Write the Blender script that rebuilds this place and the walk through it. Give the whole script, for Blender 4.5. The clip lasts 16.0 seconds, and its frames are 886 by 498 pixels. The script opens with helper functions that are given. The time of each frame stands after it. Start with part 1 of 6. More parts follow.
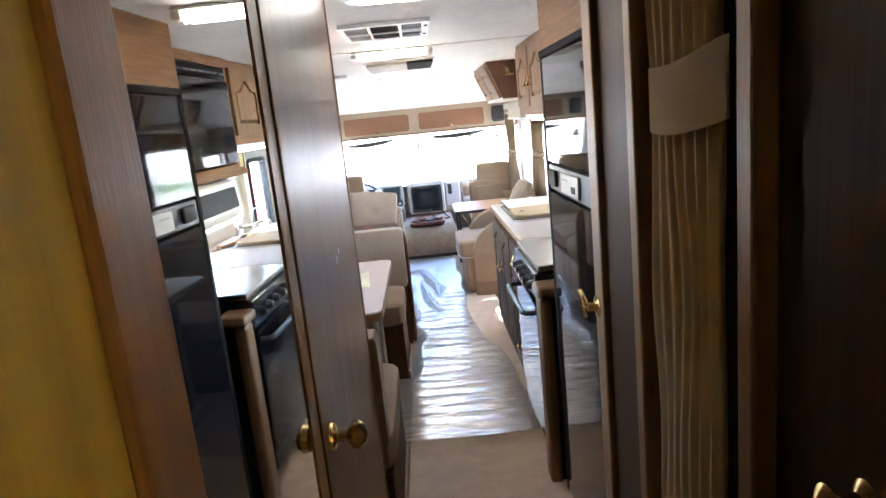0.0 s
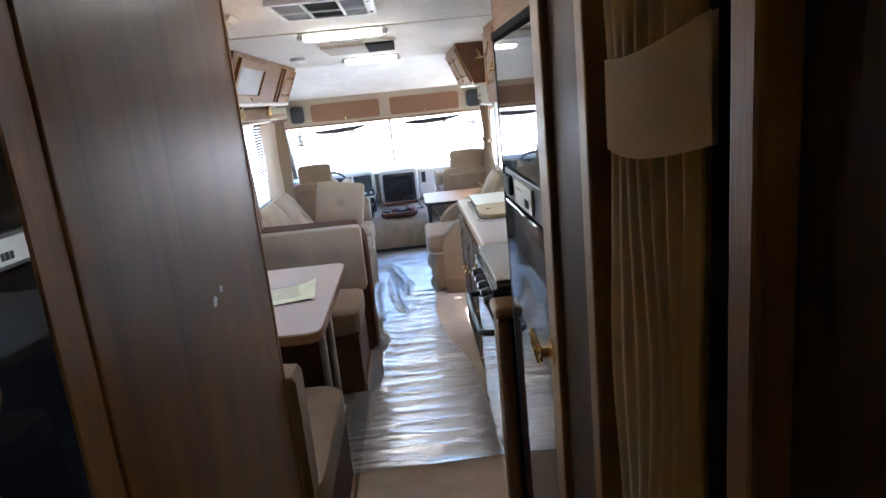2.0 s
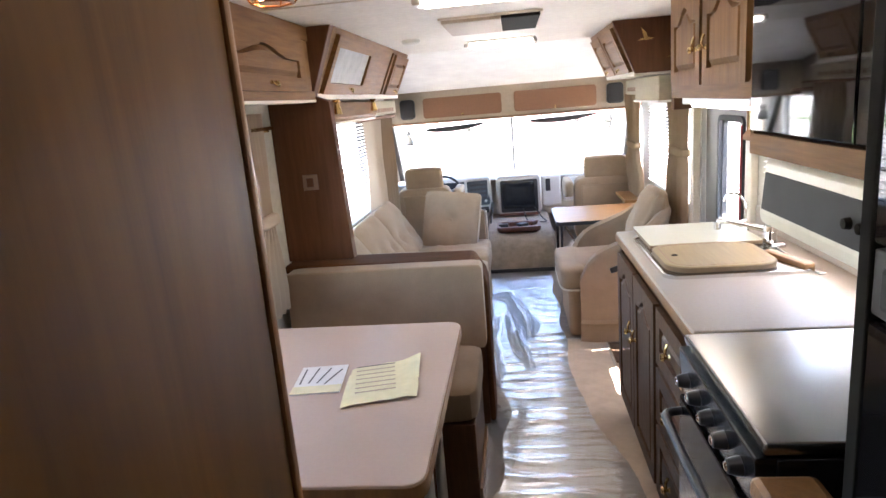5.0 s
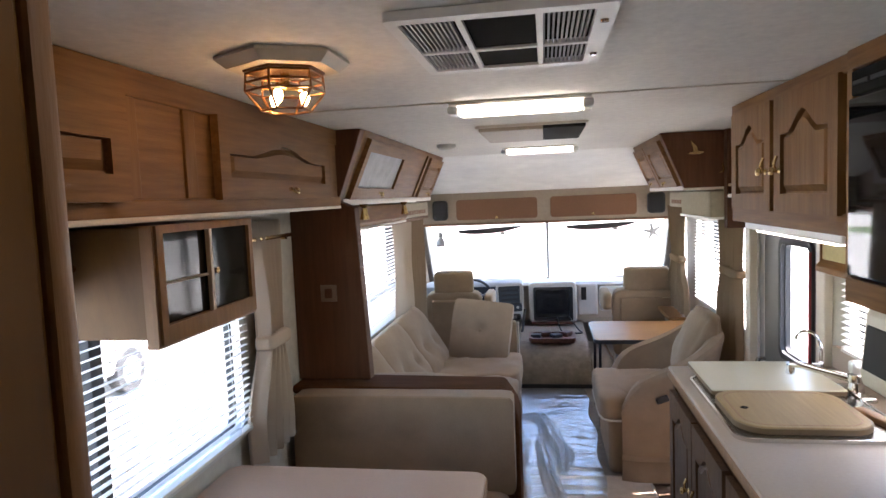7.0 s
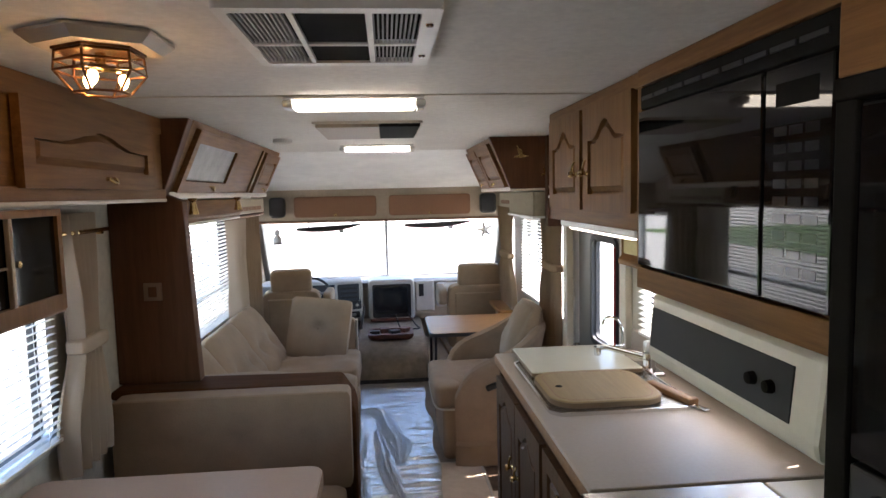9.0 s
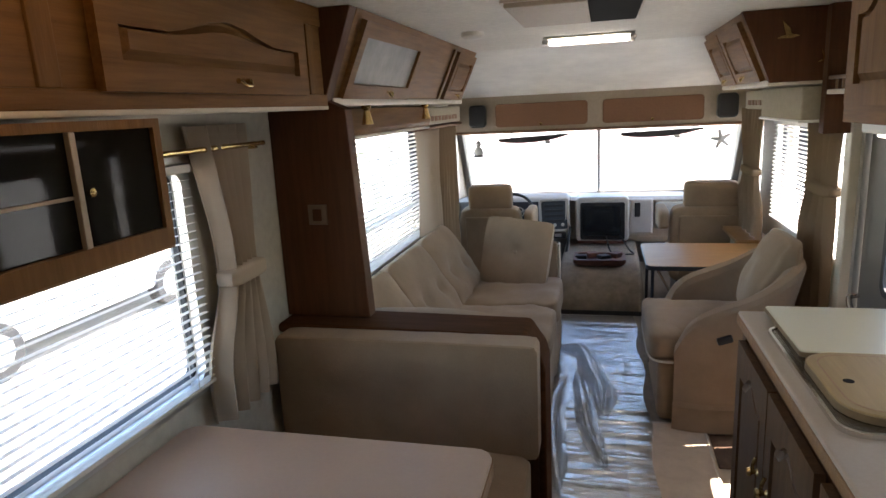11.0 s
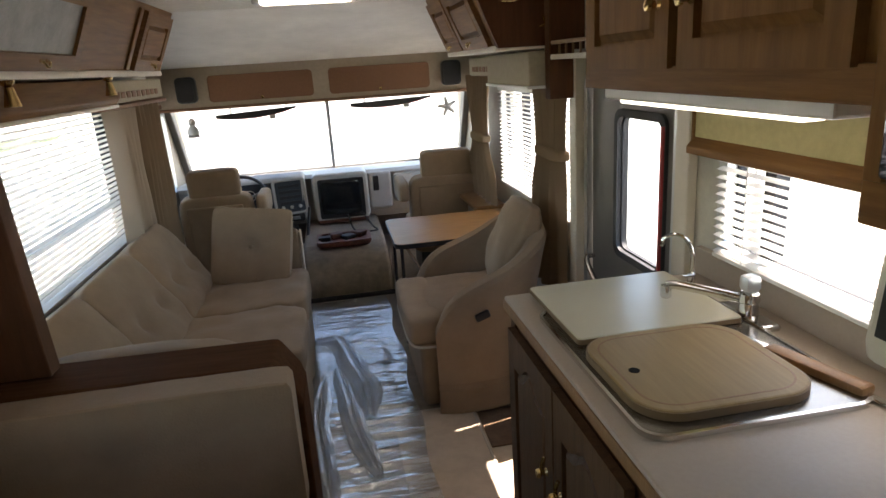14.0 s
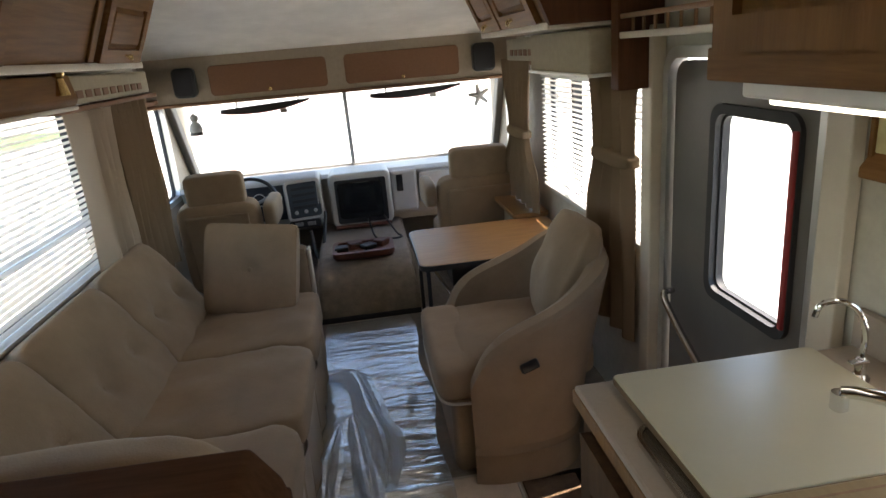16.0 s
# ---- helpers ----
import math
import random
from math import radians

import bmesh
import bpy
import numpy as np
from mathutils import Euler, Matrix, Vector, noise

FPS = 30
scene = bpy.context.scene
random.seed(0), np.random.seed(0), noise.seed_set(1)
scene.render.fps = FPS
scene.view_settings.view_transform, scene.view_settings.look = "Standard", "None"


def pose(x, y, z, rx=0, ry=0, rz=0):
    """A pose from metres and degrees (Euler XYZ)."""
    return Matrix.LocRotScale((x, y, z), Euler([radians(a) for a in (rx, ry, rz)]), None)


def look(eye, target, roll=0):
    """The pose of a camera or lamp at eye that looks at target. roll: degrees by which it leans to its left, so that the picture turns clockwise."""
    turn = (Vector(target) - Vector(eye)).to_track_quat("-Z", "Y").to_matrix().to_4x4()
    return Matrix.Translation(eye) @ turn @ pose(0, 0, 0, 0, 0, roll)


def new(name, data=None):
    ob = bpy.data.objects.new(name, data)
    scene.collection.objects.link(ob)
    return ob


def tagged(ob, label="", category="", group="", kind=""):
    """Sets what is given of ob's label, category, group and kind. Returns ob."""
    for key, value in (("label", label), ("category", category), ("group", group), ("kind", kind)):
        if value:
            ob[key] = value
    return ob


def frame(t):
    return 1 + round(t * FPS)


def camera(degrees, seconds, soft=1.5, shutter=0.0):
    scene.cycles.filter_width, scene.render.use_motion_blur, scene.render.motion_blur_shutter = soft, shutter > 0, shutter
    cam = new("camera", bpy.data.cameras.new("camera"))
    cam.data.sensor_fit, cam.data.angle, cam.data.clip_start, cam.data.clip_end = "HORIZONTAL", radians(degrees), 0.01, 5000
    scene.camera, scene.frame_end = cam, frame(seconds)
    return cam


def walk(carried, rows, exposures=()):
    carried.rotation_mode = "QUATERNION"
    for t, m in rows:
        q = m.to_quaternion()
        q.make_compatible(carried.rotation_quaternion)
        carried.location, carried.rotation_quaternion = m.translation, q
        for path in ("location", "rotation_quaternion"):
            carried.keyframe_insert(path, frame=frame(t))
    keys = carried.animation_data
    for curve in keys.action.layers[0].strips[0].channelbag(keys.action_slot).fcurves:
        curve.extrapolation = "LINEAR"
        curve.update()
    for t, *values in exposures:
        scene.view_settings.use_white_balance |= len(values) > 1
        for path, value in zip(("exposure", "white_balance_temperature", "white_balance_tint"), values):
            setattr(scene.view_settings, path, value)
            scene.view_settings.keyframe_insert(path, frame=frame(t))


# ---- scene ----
cam = camera(70.0, 16.0)
PATH = [
    (0, (-0.074, -0.153, 1.529), (-0.035, 1.804, 1.122), -5.8),
    (0.5, (-0.108, -0.163, 1.569), (-0.036, 1.807, 1.231), -5.5),
    (1, (-0.09, -0.145, 1.557), (0.04, 1.823, 1.225), -5.5),
    (1.5, (-0.001, 0.009, 1.526), (0.126, 1.963, 1.121), -5.2),
    (2, (0.088, 0.185, 1.552), (0.166, 2.128, 1.085), -5.7),
    (2.5, (0.063, 0.4, 1.535), (0.158, 2.346, 1.085), -5.4),
    (3, (0.022, 0.566, 1.552), (0.121, 2.515, 1.112), -5.1),
    (3.5, (0.056, 0.745, 1.577), (0.092, 2.698, 1.145), -5.2),
    (4, (0.055, 0.905, 1.579), (0.019, 2.855, 1.135), -5.0),
    (4.5, (-0.015, 1.053, 1.575), (-0.108, 2.995, 1.104), -4.2),
    (5, (-0.074, 1.235, 1.556), (-0.316, 3.168, 1.104), -4.8),
    (5.2, (-0.062, 1.272, 1.54), (-0.398, 3.196, 1.112), -4.8),
    (7.3, (-0.108, 1.556, 1.63), (-0.41, 3.528, 1.488), -1.8),
    (7.5, (-0.095, 1.562, 1.626), (-0.324, 3.544, 1.486), -1.6),
    (8, (-0.064, 1.53, 1.617), (-0.064, 3.525, 1.469), -1.5),
    (8.5, (-0.064, 1.466, 1.606), (0.109, 3.452, 1.444), -1.7),
    (9, (-0.086, 1.49, 1.611), (0.09, 3.474, 1.434), -1.3),
    (9.5, (-0.11, 1.64, 1.62), (-0.151, 3.628, 1.404), -0.7),
    (10, (-0.094, 1.832, 1.586), (-0.491, 3.774, 1.313), -1.3),
    (10.2, (-0.092, 1.886, 1.576), (-0.606, 3.794, 1.267), -1.8),
    (12.3, (0.016, 2.393, 1.594), (-0.253, 4.311, 1.095), -5.1),
    (12.5, (0.008, 2.443, 1.591), (-0.196, 4.371, 1.101), -5.2),
    (13, (-0.004, 2.48, 1.583), (-0.016, 4.412, 1.067), -4.8),
    (13.5, (-0.062, 2.458, 1.587), (0.123, 4.371, 1.036), -4.0),
    (14, (-0.08, 2.47, 1.58), (0.226, 4.365, 1.017), -3.8),
    (14.5, (-0.01, 2.622, 1.581), (0.266, 4.518, 1.007), -4.6),
    (15, (0.08, 2.816, 1.597), (0.246, 4.719, 1.002), -5.8),
    (15.5, (0.078, 2.96, 1.58), (0.21, 4.867, 0.991), -5.8),
    (16, (0.004, 3.08, 1.583), (0.215, 4.976, 0.98), -5.0),
]
walk(cam, [(t, look(e, g, r)) for t, e, g, r in PATH], [(0.0, 5.1, 5900, 16), (1.0, 4.55, 5700, 16), (1.5, 4.4, 5600, 14), (3.0, 4.62, 6050, 17), (4.3, 4.72, 6250, 20), (5.2, 4.6, 6350, 21), (7.3, 3.55, 6300, 20), (9.0, 3.3, 6400, 18), (10.2, 3.22, 6450, 17), (12.3, 3.0, 6950, 15), (14.0, 2.72, 6950, 15), (16.0, 2.6, 6950, 14)])

# ---- build ----
# world, sun and daylight
world = bpy.data.worlds.new("sky")
scene.world = world
world.use_nodes = True
wn = world.node_tree.nodes
sky = wn.new("ShaderNodeTexSky")
sky.sky_type, sky.sun_disc = "NISHITA", False
sky.sun_elevation, sky.sun_rotation = radians(63), radians(78)
world.node_tree.links.new(sky.outputs[0], wn["Background"].inputs[0])
wn["Background"].inputs[1].default_value = 0.15
sun = new("sun", bpy.data.lights.new("sun", "SUN"))
sun.data.energy, sun.data.angle, sun.data.color = 5.0, radians(0.6), (1.0, 0.95, 0.88)
sun.matrix_world = look((6.0, 6.2, 12.0), (0.0, 4.9, 0.0))


# ---- materials ----
def material(name, color, rough=0.5, metal=0.0, dark=None, scale=6.0, stretch=(1, 1, 1), bump=0.0, bump_scale=80.0, coat=0.0, trans=0.0, spots=None, sharp=0.18, spec=0.5, sheen=0.0, wave=0.0, alpha=1.0, distort=0.0):
    m = bpy.data.materials.new(name)
    m.use_nodes = True
    nt = m.node_tree
    n, lk = nt.nodes, nt.links.new
    b = n["Principled BSDF"]
    b.inputs["Roughness"].default_value = rough
    b.inputs["Metallic"].default_value = metal
    b.inputs["Coat Weight"].default_value = coat
    b.inputs["Coat Roughness"].default_value = 0.12
    b.inputs["Transmission Weight"].default_value = trans
    b.inputs["Specular IOR Level"].default_value = spec
    b.inputs["Sheen Weight"].default_value = sheen
    b.inputs["Alpha"].default_value = alpha
    tc = n.new("ShaderNodeTexCoord")
    mp = n.new("ShaderNodeMapping")
    mp.inputs["Scale"].default_value = stretch
    lk(tc.outputs["Object"], mp.inputs["Vector"])
    dark = dark or tuple(c * 0.86 for c in color)
    n1 = n.new("ShaderNodeTexNoise")
    n1.inputs["Scale"].default_value, n1.inputs["Detail"].default_value = scale, 6.0
    n1.inputs["Roughness"].default_value, n1.inputs["Distortion"].default_value = 0.62, distort
    lk(mp.outputs[0], n1.inputs["Vector"])
    ramp = n.new("ShaderNodeValToRGB")
    ramp.color_ramp.elements[0].position, ramp.color_ramp.elements[1].position = 0.5 - sharp, 0.5 + sharp
    ramp.color_ramp.elements[0].color, ramp.color_ramp.elements[1].color = (*dark, 1), (*color, 1)
    source = n1.outputs["Fac"]
    if wave:
        wv = n.new("ShaderNodeTexWave")
        wv.bands_direction = "Y"
        wv.inputs["Scale"].default_value, wv.inputs["Distortion"].default_value = wave, 7.0
        wv.inputs["Detail"].default_value, wv.inputs["Detail Scale"].default_value = 3.0, 0.9
        lk(mp.outputs[0], wv.inputs["Vector"])
        mx = n.new("ShaderNodeMix")
        mx.inputs[0].default_value = 0.45
        lk(n1.outputs["Fac"], mx.inputs[2])
        lk(wv.outputs["Fac"], mx.inputs[3])
        source = mx.outputs[0]
    lk(source, ramp.inputs[0])
    out = ramp.outputs[0]
    # wide, faint stains and fading
    n2 = n.new("ShaderNodeTexNoise")
    n2.inputs["Scale"].default_value, n2.inputs["Detail"].default_value = 2.3, 3.0
    lk(tc.outputs["Object"], n2.inputs["Vector"])
    hs = n.new("ShaderNodeHueSaturation")
    mr = n.new("ShaderNodeMapRange")
    mr.inputs[3].default_value, mr.inputs[4].default_value = 0.86, 1.12
    lk(n2.outputs["Fac"], mr.inputs[0])
    lk(mr.outputs[0], hs.inputs["Value"])
    lk(out, hs.inputs["Color"])
    out = hs.outputs[0]
    if spots:
        col, sc, lo = spots
        vo = n.new("ShaderNodeTexVoronoi")
        vo.inputs["Scale"].default_value = sc
        lk(tc.outputs["Object"], vo.inputs["Vector"])
        r2 = n.new("ShaderNodeMapRange")
        r2.inputs[1].default_value, r2.inputs[2].default_value = lo, lo * 0.6
        r2.inputs[3].default_value, r2.inputs[4].default_value = 0.0, 0.8
        lk(vo.outputs["Distance"], r2.inputs[0])
        mx2 = n.new("ShaderNodeMix")
        mx2.data_type = "RGBA"
        lk(r2.outputs[0], mx2.inputs[0])
        lk(out, mx2.inputs[6])
        mx2.inputs[7].default_value = (*col, 1)
        out = mx2.outputs[2]
    lk(out, b.inputs["Base Color"])
    rr = n.new("ShaderNodeMapRange")
    rr.inputs[3].default_value, rr.inputs[4].default_value = max(0.0, rough * 0.85), min(1.0, rough * 1.18)
    lk(n2.outputs["Fac"], rr.inputs[0])
    lk(rr.outputs[0], b.inputs["Roughness"])
    if bump:
        n3 = n.new("ShaderNodeTexNoise")
        n3.inputs["Scale"].default_value, n3.inputs["Detail"].default_value = bump_scale, 4.0
        lk(mp.outputs[0], n3.inputs["Vector"])
        bp = n.new("ShaderNodeBump")
        bp.inputs["Strength"].default_value, bp.inputs["Distance"].default_value = bump, 0.004
        lk(n3.outputs["Fac"], bp.inputs["Height"])
        lk(bp.outputs[0], b.inputs["Normal"])
    return m


def glow(name, color, strength):
    m = bpy.data.materials.new(name)
    m.use_nodes = True
    b = m.node_tree.nodes["Principled BSDF"]
    b.inputs["Base Color"].default_value = (*color, 1)
    b.inputs["Emission Color"].default_value = (*color, 1)
    b.inputs["Emission Strength"].default_value = strength
    return m


def sheer(name, color, mix):
    m = bpy.data.materials.new(name)
    m.use_nodes = True
    nt = m.node_tree
    d, t, x = nt.nodes.new("ShaderNodeBsdfDiffuse"), nt.nodes.new("ShaderNodeBsdfTranslucent"), nt.nodes.new("ShaderNodeMixShader")
    d.inputs[0].default_value = t.inputs[0].default_value = (*color, 1)
    x.inputs[0].default_value = mix
    nt.links.new(d.outputs[0], x.inputs[1])
    nt.links.new(t.outputs[0], x.inputs[2])
    nt.links.new(x.outputs[0], nt.nodes["Material Output"].inputs[0])
    return m


OAK = material("honey_oak", (0.205, 0.105, 0.036), 0.55, dark=(0.135, 0.066, 0.021), scale=5, stretch=(7, 7, 0.6), bump=0.2, bump_scale=30, spec=0.12)
OAK_Y = material("honey_oak_rail", (0.205, 0.103, 0.036), 0.55, dark=(0.128, 0.061, 0.020), scale=5, stretch=(14, 0.8, 14), bump=0.2, bump_scale=30, spec=0.12)
WALNUT = material("brown_panel", (0.10, 0.040, 0.017), 0.6, dark=(0.072, 0.028, 0.011), scale=6, stretch=(9, 9, 0.7), bump=0.1, bump_scale=40, spec=0.2)
# honey oak again, with the shade on the galley fronts put into its colour
OAK_SHADED = material("shaded_brown_oak", (0.115, 0.057, 0.025), 0.5, dark=(0.062, 0.029, 0.012), scale=5, stretch=(9, 9, 0.8), bump=0.2, bump_scale=30, spec=0.2)
SWITCH = material("brown_switch_plate", (0.17, 0.11, 0.07), 0.45)
VALANCE = material("tan_valance_cloth", (0.36, 0.31, 0.215), 0.8, scale=40, bump=0.25, bump_scale=200)
DARKPANE = material("smoked_cabinet_glass", (0.012, 0.011, 0.010), 0.05, spec=0.14)
CAPWOOD = material("dark_brown_cap", (0.088, 0.036, 0.016), 0.7, dark=(0.060, 0.024, 0.010), scale=6, stretch=(0.8, 12, 9), bump=0.1, bump_scale=40, spec=0.02)
PANEL = material("hall_oak_panel", (0.170, 0.080, 0.018), 0.40, dark=(0.098, 0.043, 0.009), scale=2.6, stretch=(1, 3.0, 0.25), bump=0.0, spec=0.28, sharp=0.17, distort=2.2)
# oak panel whose yellow holds part of the warm bedroom light
PANEL_WARM = material("warm_lit_yellow_oak", (0.50, 0.385, 0.085), 0.45, dark=(0.40, 0.29, 0.055), scale=2.6, stretch=(1, 11, 0.5), bump=0.03, bump_scale=60, spec=0.3)
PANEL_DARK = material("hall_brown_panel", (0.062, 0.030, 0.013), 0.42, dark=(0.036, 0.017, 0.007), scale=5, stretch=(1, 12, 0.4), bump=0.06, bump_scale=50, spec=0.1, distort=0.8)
TRIM = material("oak_trim", (0.25, 0.125, 0.045), 0.45, dark=(0.18, 0.088, 0.032), scale=6, stretch=(8, 8, 0.8), bump=0.2, bump_scale=30)
CREAM = material("cream_vinyl_trim", (0.60, 0.54, 0.44), 0.45, bump=0.05)
VINYL = material("flowered_vinyl_wall", (0.52, 0.49, 0.415), 0.55, scale=30, spots=((0.42, 0.40, 0.33), 11.0, 0.22), bump=0.12, bump_scale=120)
CEIL = material("white_ceiling_cloth", (0.74, 0.72, 0.67), 0.85, scale=40, bump=0.15, bump_scale=260)
CAP = material("white_front_cap", (0.80, 0.79, 0.75), 0.5, bump=0.05)
TAN = material("tan_padded_vinyl", (0.37, 0.305, 0.23), 0.55, scale=40, bump=0.2, bump_scale=220)
LOCKER = material("brown_locker_cloth", (0.20, 0.098, 0.048), 0.7, scale=60, bump=0.25, bump_scale=250)
CLOTH = material("beige_velour", (0.30, 0.208, 0.128), 0.95, dark=(0.245, 0.168, 0.102), scale=7, bump=0.3, bump_scale=170, sheen=0.08)
CLOTH2 = material("beige_velour_seat", (0.285, 0.197, 0.120), 0.95, dark=(0.232, 0.158, 0.095), scale=6, bump=0.3, bump_scale=170, sheen=0.08)
PIPING = material("light_piping", (0.52, 0.46, 0.37), 0.7)
CARPET = material("taupe_carpet", (0.25, 0.205, 0.155), 0.95, dark=(0.17, 0.138, 0.104), scale=18, bump=0.9, bump_scale=260, sheen=0.2)
STEPCARPET = material("brown_step_carpet", (0.19, 0.115, 0.065), 0.95, dark=(0.11, 0.065, 0.04), scale=24, bump=1.0, bump_scale=200)
RUNNER = material("pale_floor_runner", (0.58, 0.46, 0.34), 0.75, dark=(0.47, 0.37, 0.27), scale=10, bump=0.5, bump_scale=200)
LAMINATE = material("beige_laminate", (0.37, 0.305, 0.245), 0.4, scale=90, bump=0.02, dark=(0.345, 0.282, 0.225), spec=0.35)
TABLETOP = material("pinkish_table_laminate", (0.47, 0.355, 0.275), 0.38, scale=90, dark=(0.45, 0.34, 0.262))
WOODTOP = material("oak_laminate_top", (0.30, 0.155, 0.058), 0.46, dark=(0.235, 0.118, 0.042), scale=5, stretch=(1.2, 9, 1), spec=0.35)
BOARD_W = material("cream_sink_cover", (0.47, 0.43, 0.305), 0.3, dark=(0.45, 0.41, 0.29))
BOARD = material("worn_cutting_board", (0.285, 0.195, 0.088), 0.5, dark=(0.235, 0.158, 0.068), scale=5, stretch=(14, 1, 1), spec=0.3)
BOARD_EDGE = material("dark_board_edge", (0.17, 0.105, 0.045), 0.55, dark=(0.12, 0.07, 0.03))
BLACKGLASS = material("black_glass", (0.006, 0.006, 0.007), 0.035, spec=0.32)
BLACK = material("black_plastic", (0.018, 0.018, 0.019), 0.35)
ENAMEL = material("black_enamel", (0.012, 0.012, 0.013), 0.16)
STEEL = material("brushed_steel_cover", (0.29, 0.28, 0.265), 0.24, metal=1.0, scale=40, stretch=(30, 1, 1))
CHROME = material("chrome", (0.80, 0.80, 0.80), 0.1, metal=1.0)
BRASS = material("brass", (0.70, 0.50, 0.22), 0.25, metal=1.0)
GREY = material("grey_dash_plastic", (0.30, 0.295, 0.285), 0.5, bump=0.1, bump_scale=200)
LIGHTGREY = material("pale_grey_plastic", (0.47, 0.45, 0.42), 0.45, bump=0.08, bump_scale=200)
WHITE = material("white_plastic", (0.75, 0.74, 0.70), 0.4)
DOORGREY = material("grey_door_skin", (0.125, 0.112, 0.096), 0.5, bump=0.1)
RED = material("red_gasket", (0.27, 0.02, 0.02), 0.5)
ALU = material("aluminium_frame", (0.62, 0.62, 0.60), 0.35, metal=0.9)
RUBBER = material("dark_gasket", (0.025, 0.025, 0.027), 0.7)
SCREEN = material("dark_tv_screen", (0.012, 0.014, 0.016), 0.12, spec=0.6)
PAPER = material("pale_yellow_paper", (0.72, 0.66, 0.40), 0.8, scale=20)
PRINT = material("white_print_paper", (0.75, 0.73, 0.68), 0.6)
INK = material("grey_ink", (0.12, 0.11, 0.10), 0.7)
CORD = material("black_cord", (0.015, 0.015, 0.016), 0.5)
TISSUE = material("red_brown_console", (0.16, 0.052, 0.028), 0.4, dark=(0.07, 0.025, 0.015), scale=22)
BEIGEPLASTIC = material("cream_appliance_plastic", (0.66, 0.62, 0.53), 0.35)
CHARCOAL = material("charcoal_grille", (0.035, 0.035, 0.037), 0.6, spec=0.2)
MATTE = material("matte_black", (0.012, 0.011, 0.010), 0.9, spec=0.08)
CURTAIN = sheer("beige_curtain", (0.50, 0.42, 0.335), 0.25)
CURTAIN_DARK = sheer("brown_striped_curtain", (0.39, 0.30, 0.21), 0.0)
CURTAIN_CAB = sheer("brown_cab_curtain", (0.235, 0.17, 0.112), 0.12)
SLAT = sheer("white_blind_slat", (0.80, 0.79, 0.76), 0.55)
MIRROR = material("mirror_glass", (0.86, 0.87, 0.87), 0.015, metal=1.0, dark=(0.85, 0.86, 0.86))
GRASS = material("sunlit_grass", (0.10, 0.155, 0.045), 0.95, dark=(0.065, 0.10, 0.03), scale=3, bump=0.5)
GRAVEL = material("pale_gravel", (0.46, 0.44, 0.40), 0.95, dark=(0.36, 0.34, 0.31), scale=5, bump=0.6)
CARWHITE = material("white_car_paint", (0.72, 0.73, 0.75), 0.25, coat=0.6)


def pane_material():
    m = bpy.data.materials.new("window_glass")
    m.use_nodes = True
    nt = m.node_tree
    t, g, x = nt.nodes.new("ShaderNodeBsdfTransparent"), nt.nodes.new("ShaderNodeBsdfGlossy"), nt.nodes.new("ShaderNodeMixShader")
    g.inputs["Roughness"].default_value = 0.02
    t.inputs[0].default_value = (0.93, 0.95, 0.94, 1)
    x.inputs[0].default_value = 0.05
    nt.links.new(t.outputs[0], x.inputs[1])
    nt.links.new(g.outputs[0], x.inputs[2])
    nt.links.new(x.outputs[0], nt.nodes["Material Output"].inputs[0])
    return m


def film_material(name="clear_plastic_film", milk=0.22, gloss=0.34):
    """Clear protective film: a glossy wrinkled coat over what lies under it."""
    m = bpy.data.materials.new(name)
    m.use_nodes = True
    nt = m.node_tree
    t, g, d, x, y = (nt.nodes.new("ShaderNodeBsdf" + k) if k in ("Transparent", "Glossy", "Diffuse") else nt.nodes.new("ShaderNodeMixShader") for k in ("Transparent", "Glossy", "Diffuse", "a", "b"))
    t.inputs[0].default_value, d.inputs[0].default_value = (0.90, 0.93, 0.96, 1), (0.62, 0.64, 0.66, 1)
    g.inputs["Roughness"].default_value = 0.13
    g.inputs[0].default_value = (0.95, 0.97, 1.0, 1)
    tc, nz, bp, mp = nt.nodes.new("ShaderNodeTexCoord"), nt.nodes.new("ShaderNodeTexNoise"), nt.nodes.new("ShaderNodeBump"), nt.nodes.new("ShaderNodeMapping")
    mp.inputs["Scale"].default_value = (3, 14, 1)
    nz.inputs["Scale"].default_value, nz.inputs["Detail"].default_value = 2.2, 3
    bp.inputs["Strength"].default_value, bp.inputs["Distance"].default_value = 0.4, 0.02
    nt.links.new(tc.outputs["Object"], mp.inputs[0])
    nt.links.new(mp.outputs[0], nz.inputs["Vector"])
    nt.links.new(nz.outputs["Fac"], bp.inputs["Height"])
    nt.links.new(bp.outputs[0], g.inputs["Normal"])
    x.inputs[0].default_value, y.inputs[0].default_value = milk, gloss
    nt.links.new(t.outputs[0], x.inputs[1])
    nt.links.new(d.outputs[0], x.inputs[2])
    nt.links.new(x.outputs[0], y.inputs[1])
    nt.links.new(g.outputs[0], y.inputs[2])
    nt.links.new(y.outputs[0], nt.nodes["Material Output"].inputs[0])
    return m


PANE, FILM = pane_material(), film_material()
FILM_FOLD = film_material("bunched_plastic_film", 0.42, 0.22)


